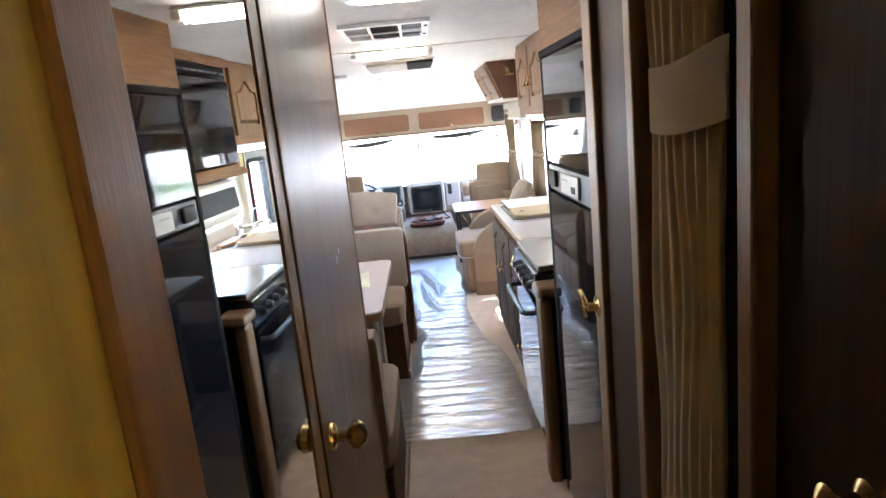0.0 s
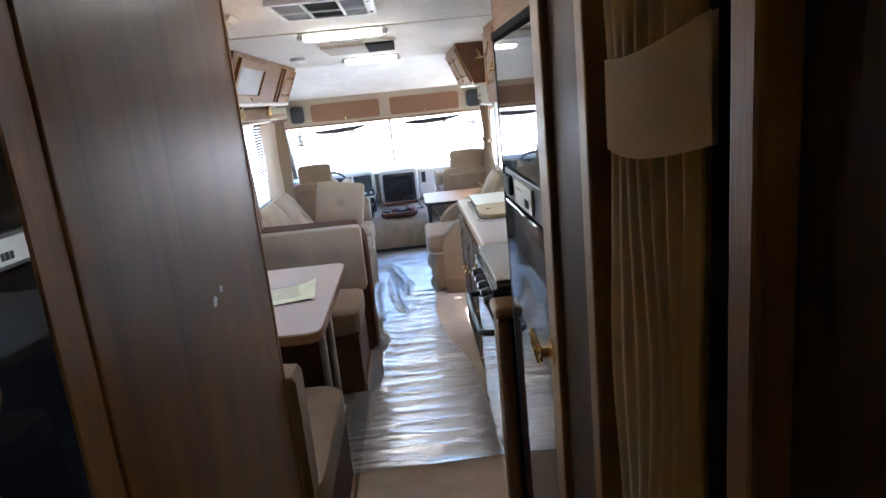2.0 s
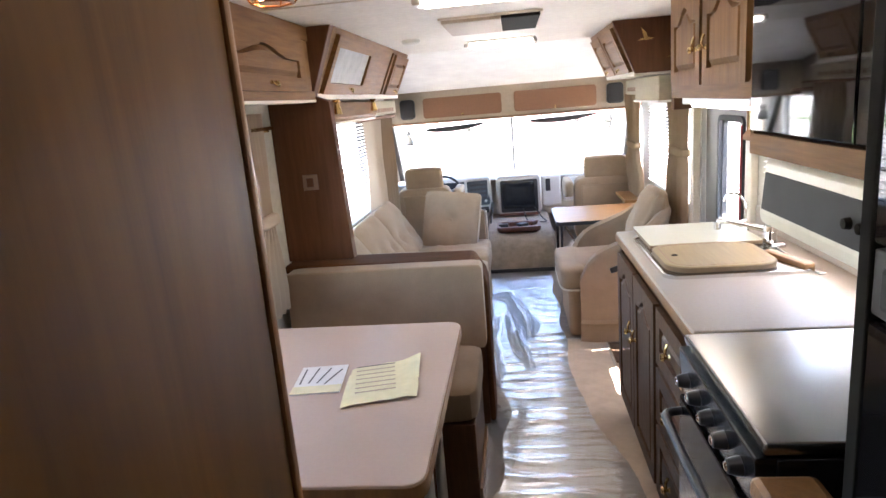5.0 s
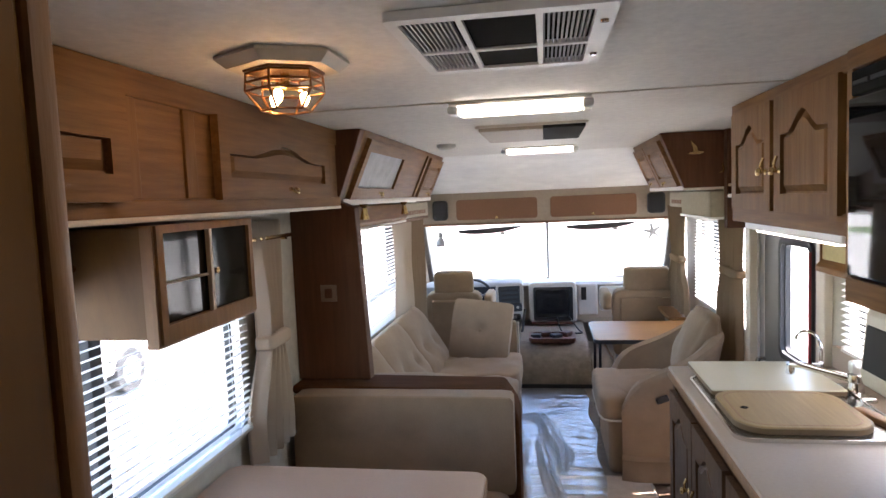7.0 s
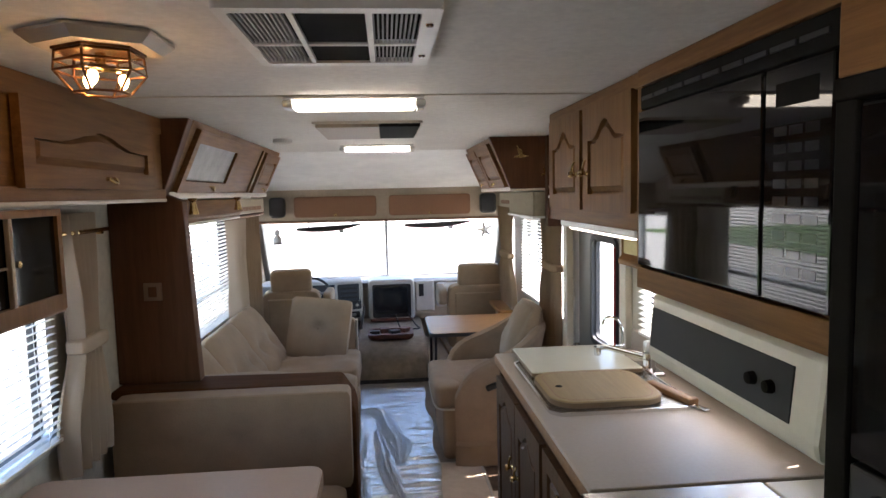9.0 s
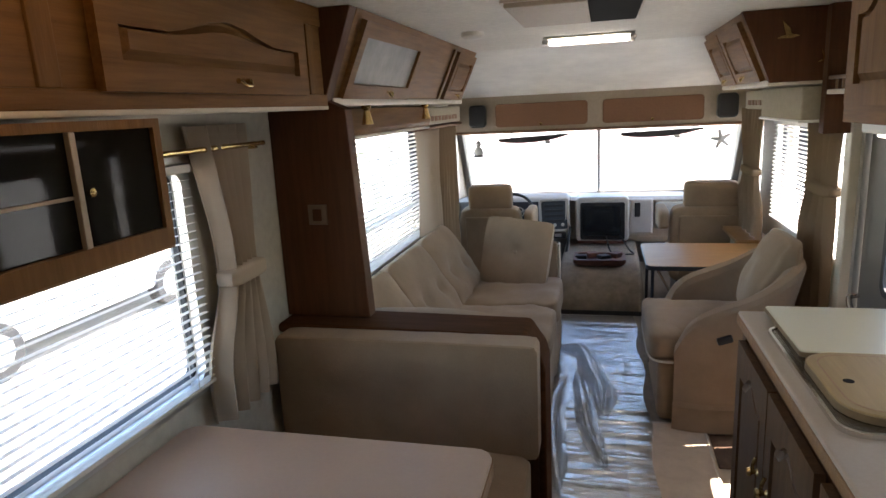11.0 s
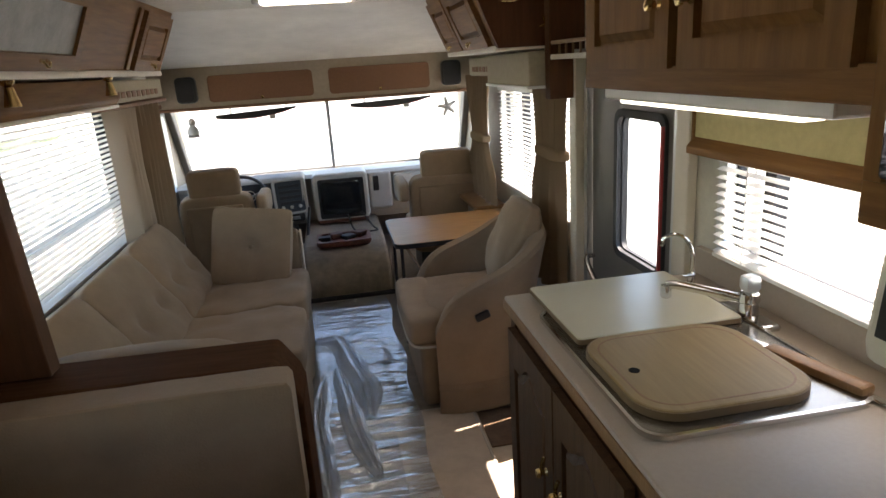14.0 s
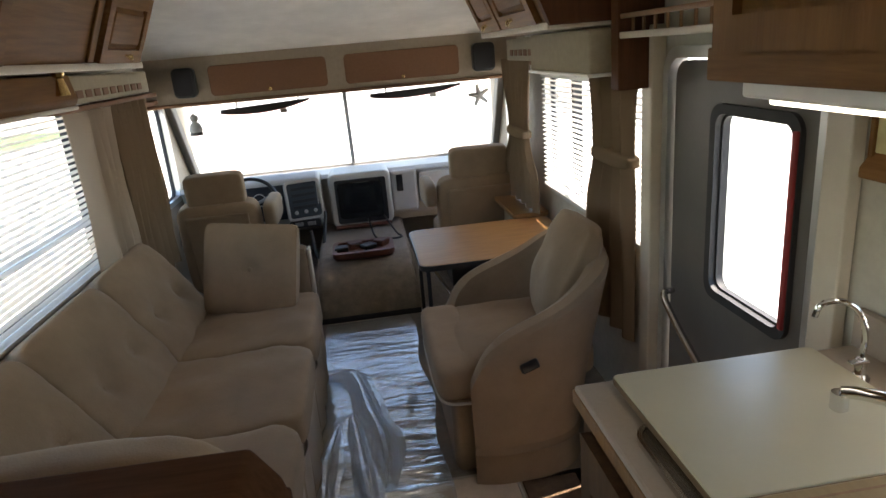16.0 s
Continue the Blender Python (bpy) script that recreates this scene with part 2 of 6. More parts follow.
# ---- shapes ----
def mesh_of(bm, name, mat, smooth=True):
    me = bpy.data.meshes.new(name)
    bmesh.ops.recalc_face_normals(bm, faces=bm.faces)
    for f in bm.faces:
        f.smooth = smooth
    if smooth:
        # round edges are soft, but a large flat face keeps its own straight shading
        for e in bm.edges:
            if len(e.link_faces) == 2:
                a, b = (f.calc_area() for f in e.link_faces)
                turn = e.calc_face_angle(0.0)
                e.smooth = turn < 0.61 and not (turn > 0.12 and max(a, b) > 4 * min(a, b))
    bm.to_mesh(me)
    bm.free()
    me.materials.append(mat)
    return me


def part(name, bm, mat, parent=None, label="", smooth=True):
    ob = new(name, mesh_of(bm, name, mat, smooth))
    if parent:
        ob.parent = parent
        if parent.type == "EMPTY":
            ob.matrix_parent_inverse = Matrix.Translation(-parent.location)
    return tagged(ob, label)


def structure(name, bm, mat, label="", smooth=True):
    return tagged(part(name, bm, mat, None, label, smooth), kind="structure")


def thing(name, label, category, group="", at=(0, 0, 0), kind=""):
    ob = new(name)
    ob.location = at
    ob.empty_display_size = 0.1
    return tagged(ob, label, category, group, kind)


def box(x0, y0, z0, x1, y1, z1, bevel=0.003, bm=None, seg=2):
    own = bmesh.new()
    bmesh.ops.create_cube(own, size=1)
    for v in own.verts:
        v.co = Vector(((x0 + x1) / 2 + v.co.x * (x1 - x0), (y0 + y1) / 2 + v.co.y * (y1 - y0), (z0 + z1) / 2 + v.co.z * (z1 - z0)))
    if bevel:
        bmesh.ops.bevel(own, geom=list(own.edges), offset=min(bevel, 0.45 * min(abs(x1 - x0), abs(y1 - y0), abs(z1 - z0))), segments=seg, affect="EDGES", profile=0.5)
    return own if bm is None else join(bm, own)


def join(bm, own):
    me = bpy.data.meshes.new("tmp")
    own.to_mesh(me)
    own.free()
    bm.from_mesh(me)
    bpy.data.meshes.remove(me)
    return bm


def prism(outline, axis, a, b, bevel=0.0, bm=None, seg=2):
    """An outline of (u, v) pairs, pushed along an axis from a to b. x: (y, z); y: (x, z); z: (x, y)."""
    own = bmesh.new()
    put = {"x": lambda u, v, w: (w, u, v), "y": lambda u, v, w: (u, w, v), "z": lambda u, v, w: (u, v, w)}[axis]
    lo = [own.verts.new(put(u, v, a)) for u, v in outline]
    hi = [own.verts.new(put(u, v, b)) for u, v in outline]
    own.faces.new(lo)
    own.faces.new(hi[::-1])
    for i in range(len(lo)):
        j = (i + 1) % len(lo)
        own.faces.new((lo[i], hi[i], hi[j], lo[j]))
    bmesh.ops.recalc_face_normals(own, faces=own.faces)
    if bevel:
        own.normal_update()
        edges = [e for e in own.edges if len(e.link_faces) == 2 and e.calc_face_angle(0) > 0.6]
        bmesh.ops.bevel(own, geom=edges, offset=bevel, segments=seg, affect="EDGES", profile=0.5)
    return own if bm is None else join(bm, own)


def rounded(x0, y0, x1, y1, r, n=5):
    """The outline of a rectangle with round corners."""
    out = []
    for cx, cy, a0 in ((x1 - r, y1 - r, 0), (x0 + r, y1 - r, 90), (x0 + r, y0 + r, 180), (x1 - r, y0 + r, 270)):
        for i in range(n + 1):
            a = radians(a0 + 90 * i / n)
            out.append((cx + r * math.cos(a), cy + r * math.sin(a)))
    return out


def ring(outer, inner, axis, a, b, bm=None):
    """A frame between two outlines of as many points."""
    own = bmesh.new()
    put = {"x": lambda u, v, w: (w, u, v), "y": lambda u, v, w: (u, w, v), "z": lambda u, v, w: (u, v, w)}[axis]
    rows = [[own.verts.new(put(u, v, w)) for u, v in o] for o, w in ((outer, a), (outer, b), (inner, b), (inner, a))]
    n = len(outer)
    for k in range(4):
        for i in range(n):
            j = (i + 1) % n
            own.faces.new((rows[k][i], rows[k][j], rows[(k + 1) % 4][j], rows[(k + 1) % 4][i]))
    return own if bm is None else join(bm, own)


def tube(points, r, sides=10, bm=None, ends=None):
    own = bmesh.new()
    pts = [Vector(p) for p in points]
    rows = []
    up = Vector((0.31, 0.17, 0.93))
    for i, p in enumerate(pts):
        d = (pts[min(i + 1, len(pts) - 1)] - pts[max(i - 1, 0)]).normalized()
        a = d.cross(up)
        a = a.normalized() if a.length > 1e-4 else Vector((1, 0, 0))
        b = d.cross(a).normalized()
        rr = r if ends is None else r + (ends - r) * i / (len(pts) - 1)
        rows.append([own.verts.new(p + a * rr * math.cos(2 * math.pi * k / sides) + b * rr * math.sin(2 * math.pi * k / sides)) for k in range(sides)])
    for i in range(len(rows) - 1):
        for k in range(sides):
            j = (k + 1) % sides
            own.faces.new((rows[i][k], rows[i][j], rows[i + 1][j], rows[i + 1][k]))
    own.faces.new(rows[0][::-1])
    own.faces.new(rows[-1])
    return own if bm is None else join(bm, own)


def bend(points, n=8):
    """A smooth line through points (Catmull-Rom)."""
    p = [Vector(q) for q in points]
    p = [2 * p[0] - p[1]] + p + [2 * p[-1] - p[-2]]
    out = []
    for i in range(1, len(p) - 2):
        for k in range(n):
            t = k / n
            out.append(0.5 * (2 * p[i] + (p[i + 1] - p[i - 1]) * t + (2 * p[i - 1] - 5 * p[i] + 4 * p[i + 1] - p[i + 2]) * t * t + (3 * p[i] - p[i - 1] - 3 * p[i + 1] + p[i + 2]) * t ** 3))
    return out + [p[-2]]


def lathe(profile, center, axis="z", sides=20, bm=None):
    own = bmesh.new()
    c = Vector(center)
    rows = []
    for r, h in profile:
        row = []
        for k in range(sides):
            a = 2 * math.pi * k / sides
            u, v = r * math.cos(a), r * math.sin(a)
            row.append(own.verts.new(c + Vector({"z": (u, v, h), "x": (h, u, v), "y": (u, h, v)}[axis])))
        rows.append(row)
    for i in range(len(rows) - 1):
        for k in range(sides):
            j = (k + 1) % sides
            own.faces.new((rows[i][k], rows[i][j], rows[i + 1][j], rows[i + 1][k]))
    own.faces.new(rows[0][::-1])
    own.faces.new(rows[-1])
    return own if bm is None else join(bm, own)


def cushion(w, d, h, puff=0.25, n=14, tufts=(), wrinkle=0.006, seed=0, square=5.0):
    """A stuffed block about the origin: w, d, h across x, y, z, full in the middle and round at the rim. tufts: (x, y, depth) on its top."""
    bm = bmesh.new()
    bmesh.ops.create_cube(bm, size=2)
    bmesh.ops.subdivide_edges(bm, edges=list(bm.edges), cuts=n, use_grid_fill=True)
    for v in bm.verts:
        x, y, z = v.co
        top = 1 - puff * (0.5 * abs(x) ** 3 + 0.5 * abs(y) ** 3)
        rim = (abs(x) ** square + abs(y) ** square + abs(z) ** square) ** (1 / square)
        s = 1 / max(rim, 1e-6)
        m = max(abs(x), abs(y), abs(z))
        x, y, z = x * s * m, y * s * m, z * s * m * top
        p = Vector((x * w / 2, y * d / 2, z * h / 2))
        k = noise.noise(Vector((p.x * 6 + seed, p.y * 6, p.z * 6)))
        k2 = noise.noise(Vector((p.x * 17 + seed, p.y * 5, p.z * 9)))
        p.z += wrinkle * (k + 0.6 * k2)
        for tx, ty, td in tufts:
            q = ((p.x - tx) ** 2 + (p.y - ty) ** 2) ** 0.5
            if p.z > 0:
                p.z -= td * math.exp(-(q / 0.035) ** 2) + 0.4 * td * math.exp(-(q / 0.09) ** 2)
        v.co = p
    return bm


def moved(bm, m):
    bmesh.ops.transform(bm, matrix=m, verts=bm.verts)
    return bm


def drape(x0, x1, z0, z1, folds, depth, thick=0.004, tie=None, gather=0.5, side=0.5, nx=None, nz=24, seed=0):
    """A hanging curtain in the x-z plane about y = 0; tie: the height at which a band draws it in."""
    nx = nx or folds * 8
    bm = bmesh.new()
    faces = []
    for off in (0, thick):
        g = []
        for j in range(nz + 1):
            z = z0 + (z1 - z0) * j / nz
            k = 1.0
            if tie is not None:
                q = (z - tie) / (0.16 if z < tie else 0.38)
                k = 1 - (1 - gather) * math.exp(-q * q)
            row = []
            for i in range(nx + 1):
                u = i / nx
                c = x0 + side * (x1 - x0)
                x = c + (x0 + u * (x1 - x0) - c) * k
                y = depth * math.sin(u * folds * 2 * math.pi + seed + 0.5 * math.sin(z * 5 + seed)) * (0.75 + 0.25 * math.sin(3 * u + seed)) + 0.012 * noise.noise(Vector((x * 7, z * 3, seed)))
                row.append(bm.verts.new((x, y + off, z)))
            g.append(row)
        faces.append(g)
    a, b = faces
    for g in faces:
        for j in range(nz):
            for i in range(nx):
                bm.faces.new((g[j][i], g[j][i + 1], g[j + 1][i + 1], g[j + 1][i]))
    for j in range(nz):
        for i in (0, nx):
            bm.faces.new((a[j][i], a[j + 1][i], b[j + 1][i], b[j][i]))
    for i in range(nx):
        for j in (0, nz):
            bm.faces.new((a[j][i], a[j][i + 1], b[j][i + 1], b[j][i]))
    return bm


def wall_x(name, x0, x1, y0, y1, z0, z1, holes, mat, label):
    """A wall across x from x0 to x1, with openings (y0, y1, z0, z1) through it."""
    bm = bmesh.new()
    ys = sorted({y0, y1, *[h[0] for h in holes], *[h[1] for h in holes]})
    for a, b in zip(ys, ys[1:]):
        cuts = sorted((h[2], h[3]) for h in holes if h[0] <= a and h[1] >= b)
        z = z0
        for c, d in cuts:
            if c > z:
                box(x0, a, z, x1, b, c, 0, bm)
            z = d
        if z < z1:
            box(x0, a, z, x1, b, z1, 0, bm)
    return structure(name, bm, mat, label, False)


# ---- the coach: floor, walls, ceiling ----
XL, XR, ZC = -1.2, 1.02, 1.935
CL, CR, YC = -1.40, 1.15, 6.90         # the cab is wider than the lined room behind it
WIN_D = (2.15, 3.62, 0.82, 1.47)     # dinette window
WIN_S = (4.42, 6.12, 0.79, 1.50)     # sofa window
WIN_L = (7.00, 7.98, 0.68, 1.36)     # driver's side window
WIN_B = (-1.75, -0.45, 0.85, 1.55)   # bedroom window, out of view, added to light the hall's left panel
WIN_G = (2.95, 4.10, 0.99, 1.40)     # galley window
WIN_R = (5.20, 6.50, 0.80, 1.42)     # window beside the passenger
WIN_P = (7.00, 7.98, 0.68, 1.36)
DOOR = (4.36, 5.08, -0.42, 1.50)

wall_x("wall_left", XL - 0.05, XL, -2.3, YC, -0.5, 2.0, [WIN_D, WIN_S], VINYL, "flowered cream vinyl side wall of the motorhome")
wall_x("wall_right", XR, XR + 0.05, -2.3, YC, -0.5, 2.0, [WIN_B, WIN_G, WIN_R, DOOR], VINYL, "flowered cream vinyl side wall with the entry door")
wall_x("wall_cab_left", CL - 0.05, CL, YC, 8.6, -0.5, 2.0, [WIN_L], TAN, "tan side wall of the cab")
wall_x("wall_cab_right", CR, CR + 0.05, YC, 8.6, -0.5, 2.0, [WIN_P], TAN, "tan side wall of the cab")
for x0, x1 in ((CL - 0.05, XL - 0.05), (XR + 0.05, CR + 0.05)):
    structure("cab_return", box(x0, YC - 0.04, -0.5, x1, YC - 0.001, 2.0, 0), TAN, "tan return of the cab wall", False)
structure("wall_rear", box(XL, -2.35, -0.5, XR, -2.3, 2.0, 0), PANEL, "oak panelled rear wall", False)
fl = bmesh.new()
for q in ((XL, -2.3, XR, 4.36), (XL, 4.36, 0.44, 5.08), (XL, 5.08, XR, YC), (CL, YC, CR, 8.6)):
    box(q[0], q[1], -0.06, q[2], q[3], 0.0, 0, fl)
structure("floor", fl, CARPET, "worn taupe carpet floor", False)
structure("ceiling", box(XL, -2.3, ZC, XR, 6.30, 2.0, 0), CEIL, "off-white cloth ceiling", False)
structure("ceiling_seam", box(XL, 3.60, ZC - 0.004, XR, 3.615, ZC, 0.001), CREAM, "thin ceiling joint strip")
structure("front_cap", prism([(6.30, ZC), (7.60, 1.665), (7.60, 2.0), (6.30, 2.0)], "x", CL, CR), CAP, "white sloping front ceiling cap", False)
# windshield header and lockers
structure("header", prism([(7.60, 1.37), (7.60, 1.675), (7.80, 1.72), (8.05, 1.50), (8.05, 1.37)], "x", CL, CR, 0.01), TAN, "tan padded header over the windshield")
structure("header_trim", box(CL, 7.585, 1.352, CR, 7.66, 1.376, 0.008), LOCKER, "dark brown trim under the header")
structure("front_wall", box(CL, 8.50, -0.5, CR, 8.56, 0.72, 0.0), GREY, "front wall under the windshield", False)
structure("front_roof", box(CL, 7.60, 1.93, CR, 8.6, 2.0, 0), CAP, "roof over the cab", False)
structure("front_brow", prism([(8.05, 1.37), (8.05, 1.5), (7.8, 1.72), (7.8, 1.95), (8.2, 1.95), (8.2, 1.37)], "x", CL, CR), GREY, "grey brow above the windshield", False)


def pane_window(name, x, y0, y1, z0, z1, label, mullion=None, bars=()):
    w = tagged(new(name), label, "window", kind="structure")
    w.location = (x, (y0 + y1) / 2, z0)
    o, i = rounded(y0 - 0.02, z0 - 0.02, y1 + 0.02, z1 + 0.02, 0.06), rounded(y0 + 0.018, z0 + 0.018, y1 - 0.018, z1 - 0.018, 0.045)
    s = 1 if x < 0 else -1
    part("window_frame", ring(o, i, "x", x - 0.055 * s, x + 0.012 * s), ALU, w)
    part("gasket", ring(i, rounded(y0 + 0.026, z0 + 0.026, y1 - 0.026, z1 - 0.026, 0.04), "x", x - 0.045 * s, x - 0.02 * s), RUBBER, w)
    for y in bars:
        part("sash_bar", box(x - 0.05 * s, y - 0.022, z0, x - 0.015 * s, y + 0.022, z1, 0.003), RUBBER, w, "dark vertical sash bar")
    if mullion:
        part("mullion", box(x - 0.05 * s, y0, mullion - 0.012, x - 0.015 * s, y1, mullion + 0.012, 0.002), ALU, w)
    p = part("pane", box(x - 0.036 * s, y0, z0, x - 0.031 * s, y1, z1, 0), PANE, w)
    p.visible_shadow = False
    return w


pane_window("window_1", XL, *WIN_D, "aluminium framed dinette window with blinds", None, (2.92,))
pane_window("window_2", XL, *WIN_S, "aluminium framed sofa window with blinds", 0.99, (4.72, 5.98))
pane_window("window_3", CL, *WIN_L, "driver's side cab window")
pane_window("window_4", XR, *WIN_G, "galley window behind the worktop", None, (3.42, 3.93))
pane_window("window_5", XR, *WIN_R, "aluminium framed window beside the folding table", None, (6.1,))
pane_window("window_6", CR, *WIN_P, "passenger's side cab window")
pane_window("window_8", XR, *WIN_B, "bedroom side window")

ws = tagged(new("window_7"), "wide two-piece windshield with a centre bar", "windshield", kind="structure")
ws.location = (-0.09, 8.1, 0.74)
RAKE = [(8.06, 1.38), (8.10, 1.38), (8.54, 0.70), (8.50, 0.70)]
gp = part("pane", prism([(8.075, 1.38), (8.08, 1.38), (8.515, 0.70), (8.51, 0.70)], "x", CL, CR), PANE, ws)
gp.visible_shadow = False
part("centre_bar", prism(RAKE, "x", -0.105, -0.075, 0.004), GREY, ws)
part("pillar", prism([(7.98, 1.40), (8.10, 1.40), (8.56, 0.66), (8.44, 0.66)], "x", CL, CL + 0.055, 0.01), DOORGREY, ws, "dark grey windshield pillar")
part("pillar", prism([(7.98, 1.40), (8.10, 1.40), (8.56, 0.66), (8.44, 0.66)], "x", CR - 0.055, CR, 0.01), DOORGREY, ws, "dark grey windshield pillar")
# curtain rails from the cab lockers to the windshield
for x0, x1 in ((XL, XL + 0.10), (XR - 0.10, XR)):
    structure("curtain_rail", box(x0, 5.66, 1.462, x1, YC, 1.482, 0.004), LOCKER, "dark brown curtain rail")
for x0, x1 in ((CL, CL + 0.10), (CR - 0.10, CR)):
    structure("curtain_rail", box(x0, YC, 1.385, x1, 7.584, 1.415, 0.004), LOCKER, "dark brown curtain rail")


def locker_door(x0, x1):
    t = thing("overhead_locker", "brown cloth locker door with rounded corners in the windshield header", "locker door", "locker doors in the header", ((x0 + x1) / 2, 7.6, 1.41))
    part("panel", prism(rounded(x0, 1.405, x1, 1.60, 0.03), "y", 7.584, 7.602, 0.004), LOCKER, t)
    part("rim", ring(rounded(x0 - 0.012, 1.393, x1 + 0.012, 1.612, 0.036), rounded(x0, 1.405, x1, 1.60, 0.03), "y", 7.592, 7.604), TAN, t)
    part("latch", lathe([(0.012, 0.0), (0.012, -0.008), (0.006, -0.014)], ((x0 + x1) / 2, 7.584, 1.422), "y"), BRASS, t, "small brass latch")


locker_door(-0.951, -0.177)
locker_door(-0.056, 0.729)
for x0, x1 in ((-1.175, -1.03), (0.82, 0.975)):
    t = thing("speaker", "black rounded speaker in the windshield header", "speaker", "header speakers", ((x0 + x1) / 2, 7.58, 1.41))
    part("housing", prism(rounded(x0, 1.41, x1, 1.60, 0.035), "y", 7.53, 7.60, 0.012), BLACK, t)
    part("grille", prism(rounded(x0 + 0.015, 1.425, x1 - 0.015, 1.585, 0.025), "y", 7.524, 7.531, 0.002), CHARCOAL, t)


def visor(x0, x1, z, lift):
    t = thing("sun_visor", "dark sun visor blade at the top of the windshield", "sun visor", "sun visors", ((x0 + x1) / 2, 7.9, z))
    n = 12
    top = [(x0 + (x1 - x0) * i / n, z + lift * i / n + 0.012) for i in range(n + 1)]
    low = [(x0 + (x1 - x0) * i / n, z + lift * i / n - 0.045 * math.sin(math.pi * min(1, (i + 0.6) / n)) ** 0.6) for i in range(n, -1, -1)]
    part("blade", prism(top + low, "y", 7.90, 7.915, 0.003), BLACK, t)
    part("edge", tube([(x, 7.899, z2 + 0.002) for x, z2 in low], 0.003, 6), RED, t, "dark red lower edge")
    for x in (x0 + 0.12, x1 - 0.08):
        part("bracket", tube([(x, 7.907, z + lift / 2), (x, 7.907, 1.40)], 0.006, 8), GREY, t)
    part("clip", box((x0 + x1) / 2 + 0.1, 7.88, z + lift / 2 - 0.06, (x0 + x1) / 2 + 0.15, 7.92, z + lift / 2 - 0.03, 0.008), GREY, t)


visor(-0.98, -0.34, 1.28, 0.03)
visor(0.10, 0.78, 1.295, 0.02)


def hung_star(x, z):
    t = thing("hanging_ornament", "grey five-armed soft ornament hung on the windshield", "ornament", "windshield ornaments", (x, 7.9, z))
    bm = lathe([(0.006, -0.022), (0.026, -0.014), (0.030, 0.0), (0.026, 0.014), (0.006, 0.022)], (x, 7.9, z), "y", 14)
    for i in range(5):
        a = math.pi / 2 + i * 2 * math.pi / 5 + 0.2
        tube([(x + 0.015 * math.cos(a), 7.9, z + 0.015 * math.sin(a)), (x + 0.05 * math.cos(a), 7.9, z + 0.05 * math.sin(a)), (x + 0.082 * math.cos(a), 7.9, z + 0.082 * math.sin(a))], 0.020, 8, bm, 0.010)
    part("body", bm, GREY, t)
    part("string", tube([(x, 7.9, z + 0.02), (x, 7.9, 1.38)], 0.002, 6), CORD, t)


def hung_bell(x, z):
    t = thing("hanging_ornament", "small grey bell-shaped ornament hung on the windshield", "ornament", "windshield ornaments", (x, 7.9, z))
    part("body", lathe([(0.008, 0.075), (0.026, 0.060), (0.030, 0.035), (0.018, 0.018), (0.036, 0.0), (0.048, -0.035), (0.044, -0.055), (0.012, -0.06)], (x, 7.9, z), "z", 16), GREY, t)
    part("fringe", lathe([(0.036, -0.05), (0.052, -0.075), (0.046, -0.078), (0.01, -0.06)], (x, 7.9, z), "z", 11), DOORGREY, t)
    part("string", tube([(x, 7.9, z + 0.07), (x, 7.9, 1.38)], 0.002, 6), CORD, t)


hung_bell(-1.17, 1.21)
hung_star(0.915, 1.225)


# ---- ceiling fittings ----
def ceiling_tube(y, x0, x1, on, label):
    t = thing("fluorescent_light", label, "ceiling light", "ceiling fluorescent lights", ((x0 + x1) / 2, y, ZC))
    part("base", box(x0 - 0.03, y - 0.05, ZC - 0.014, x1 + 0.03, y + 0.05, ZC - 0.002, 0.006), WHITE, t)
    part("diffuser", prism([(y - 0.045, ZC - 0.014), (y - 0.034, ZC - 0.045), (y + 0.034, ZC - 0.045), (y + 0.045, ZC - 0.014)], "x", x0, x1, 0.008), on, t, "glowing ribbed diffuser")
    for x in (x0 - 0.018, x1 + 0.018):
        part("end_cap", box(x - 0.018, y - 0.042, ZC - 0.04, x + 0.018, y + 0.042, ZC - 0.014, 0.008), ALU, t)
    part("switch", box(x1 + 0.005, y - 0.012, ZC - 0.05, x1 + 0.03, y + 0.012, ZC - 0.036, 0.004), WHITE, t)


TUBE_ON = glow("lit_diffuser", (1.0, 0.90, 0.72), 1.1)
TUBE_HALL = glow("lit_diffuser_hall", (1.0, 0.92, 0.78), 0.6)
TUBE_LOW = glow("lit_diffuser_far", (1.0, 0.93, 0.80), 1.0)
ceiling_tube(3.64, -0.375, 0.02, TUBE_ON, "lit fluorescent ceiling light on the cloth ceiling")
ceiling_tube(5.72, -0.34, 0.08, TUBE_LOW, "lit fluorescent ceiling light near the cab")
ceiling_tube(1.90, -0.22, 0.22, TUBE_HALL, "lit fluorescent ceiling light over the hall")

ac = thing("air_conditioner_grille", "white framed ceiling air conditioner grille with black panels", "ceiling vent", "", (-0.16, 2.86, ZC))
part("frame", ring(rounded(-0.385, 2.56, 0.0, 3.03, 0.012), rounded(-0.365, 2.59, -0.035, 3.00, 0.008), "z", ZC - 0.018, ZC - 0.002), WHITE, ac)
part("crossbar", box(-0.366, 2.82, ZC - 0.017, -0.034, 2.835, ZC - 0.006, 0.002), WHITE, ac)
for x in (-0.262, -0.128):
    part("divider", box(x - 0.006, 2.59, ZC - 0.017, x + 0.006, 3.00, ZC - 0.006, 0.002), WHITE, ac)
part("backing", box(-0.37, 2.58, ZC - 0.005, -0.03, 3.01, ZC - 0.002, 0), MATTE, ac)
part("panel", box(-0.256, 2.59, ZC - 0.012, -0.134, 2.82, ZC - 0.006, 0.002), MATTE, ac)
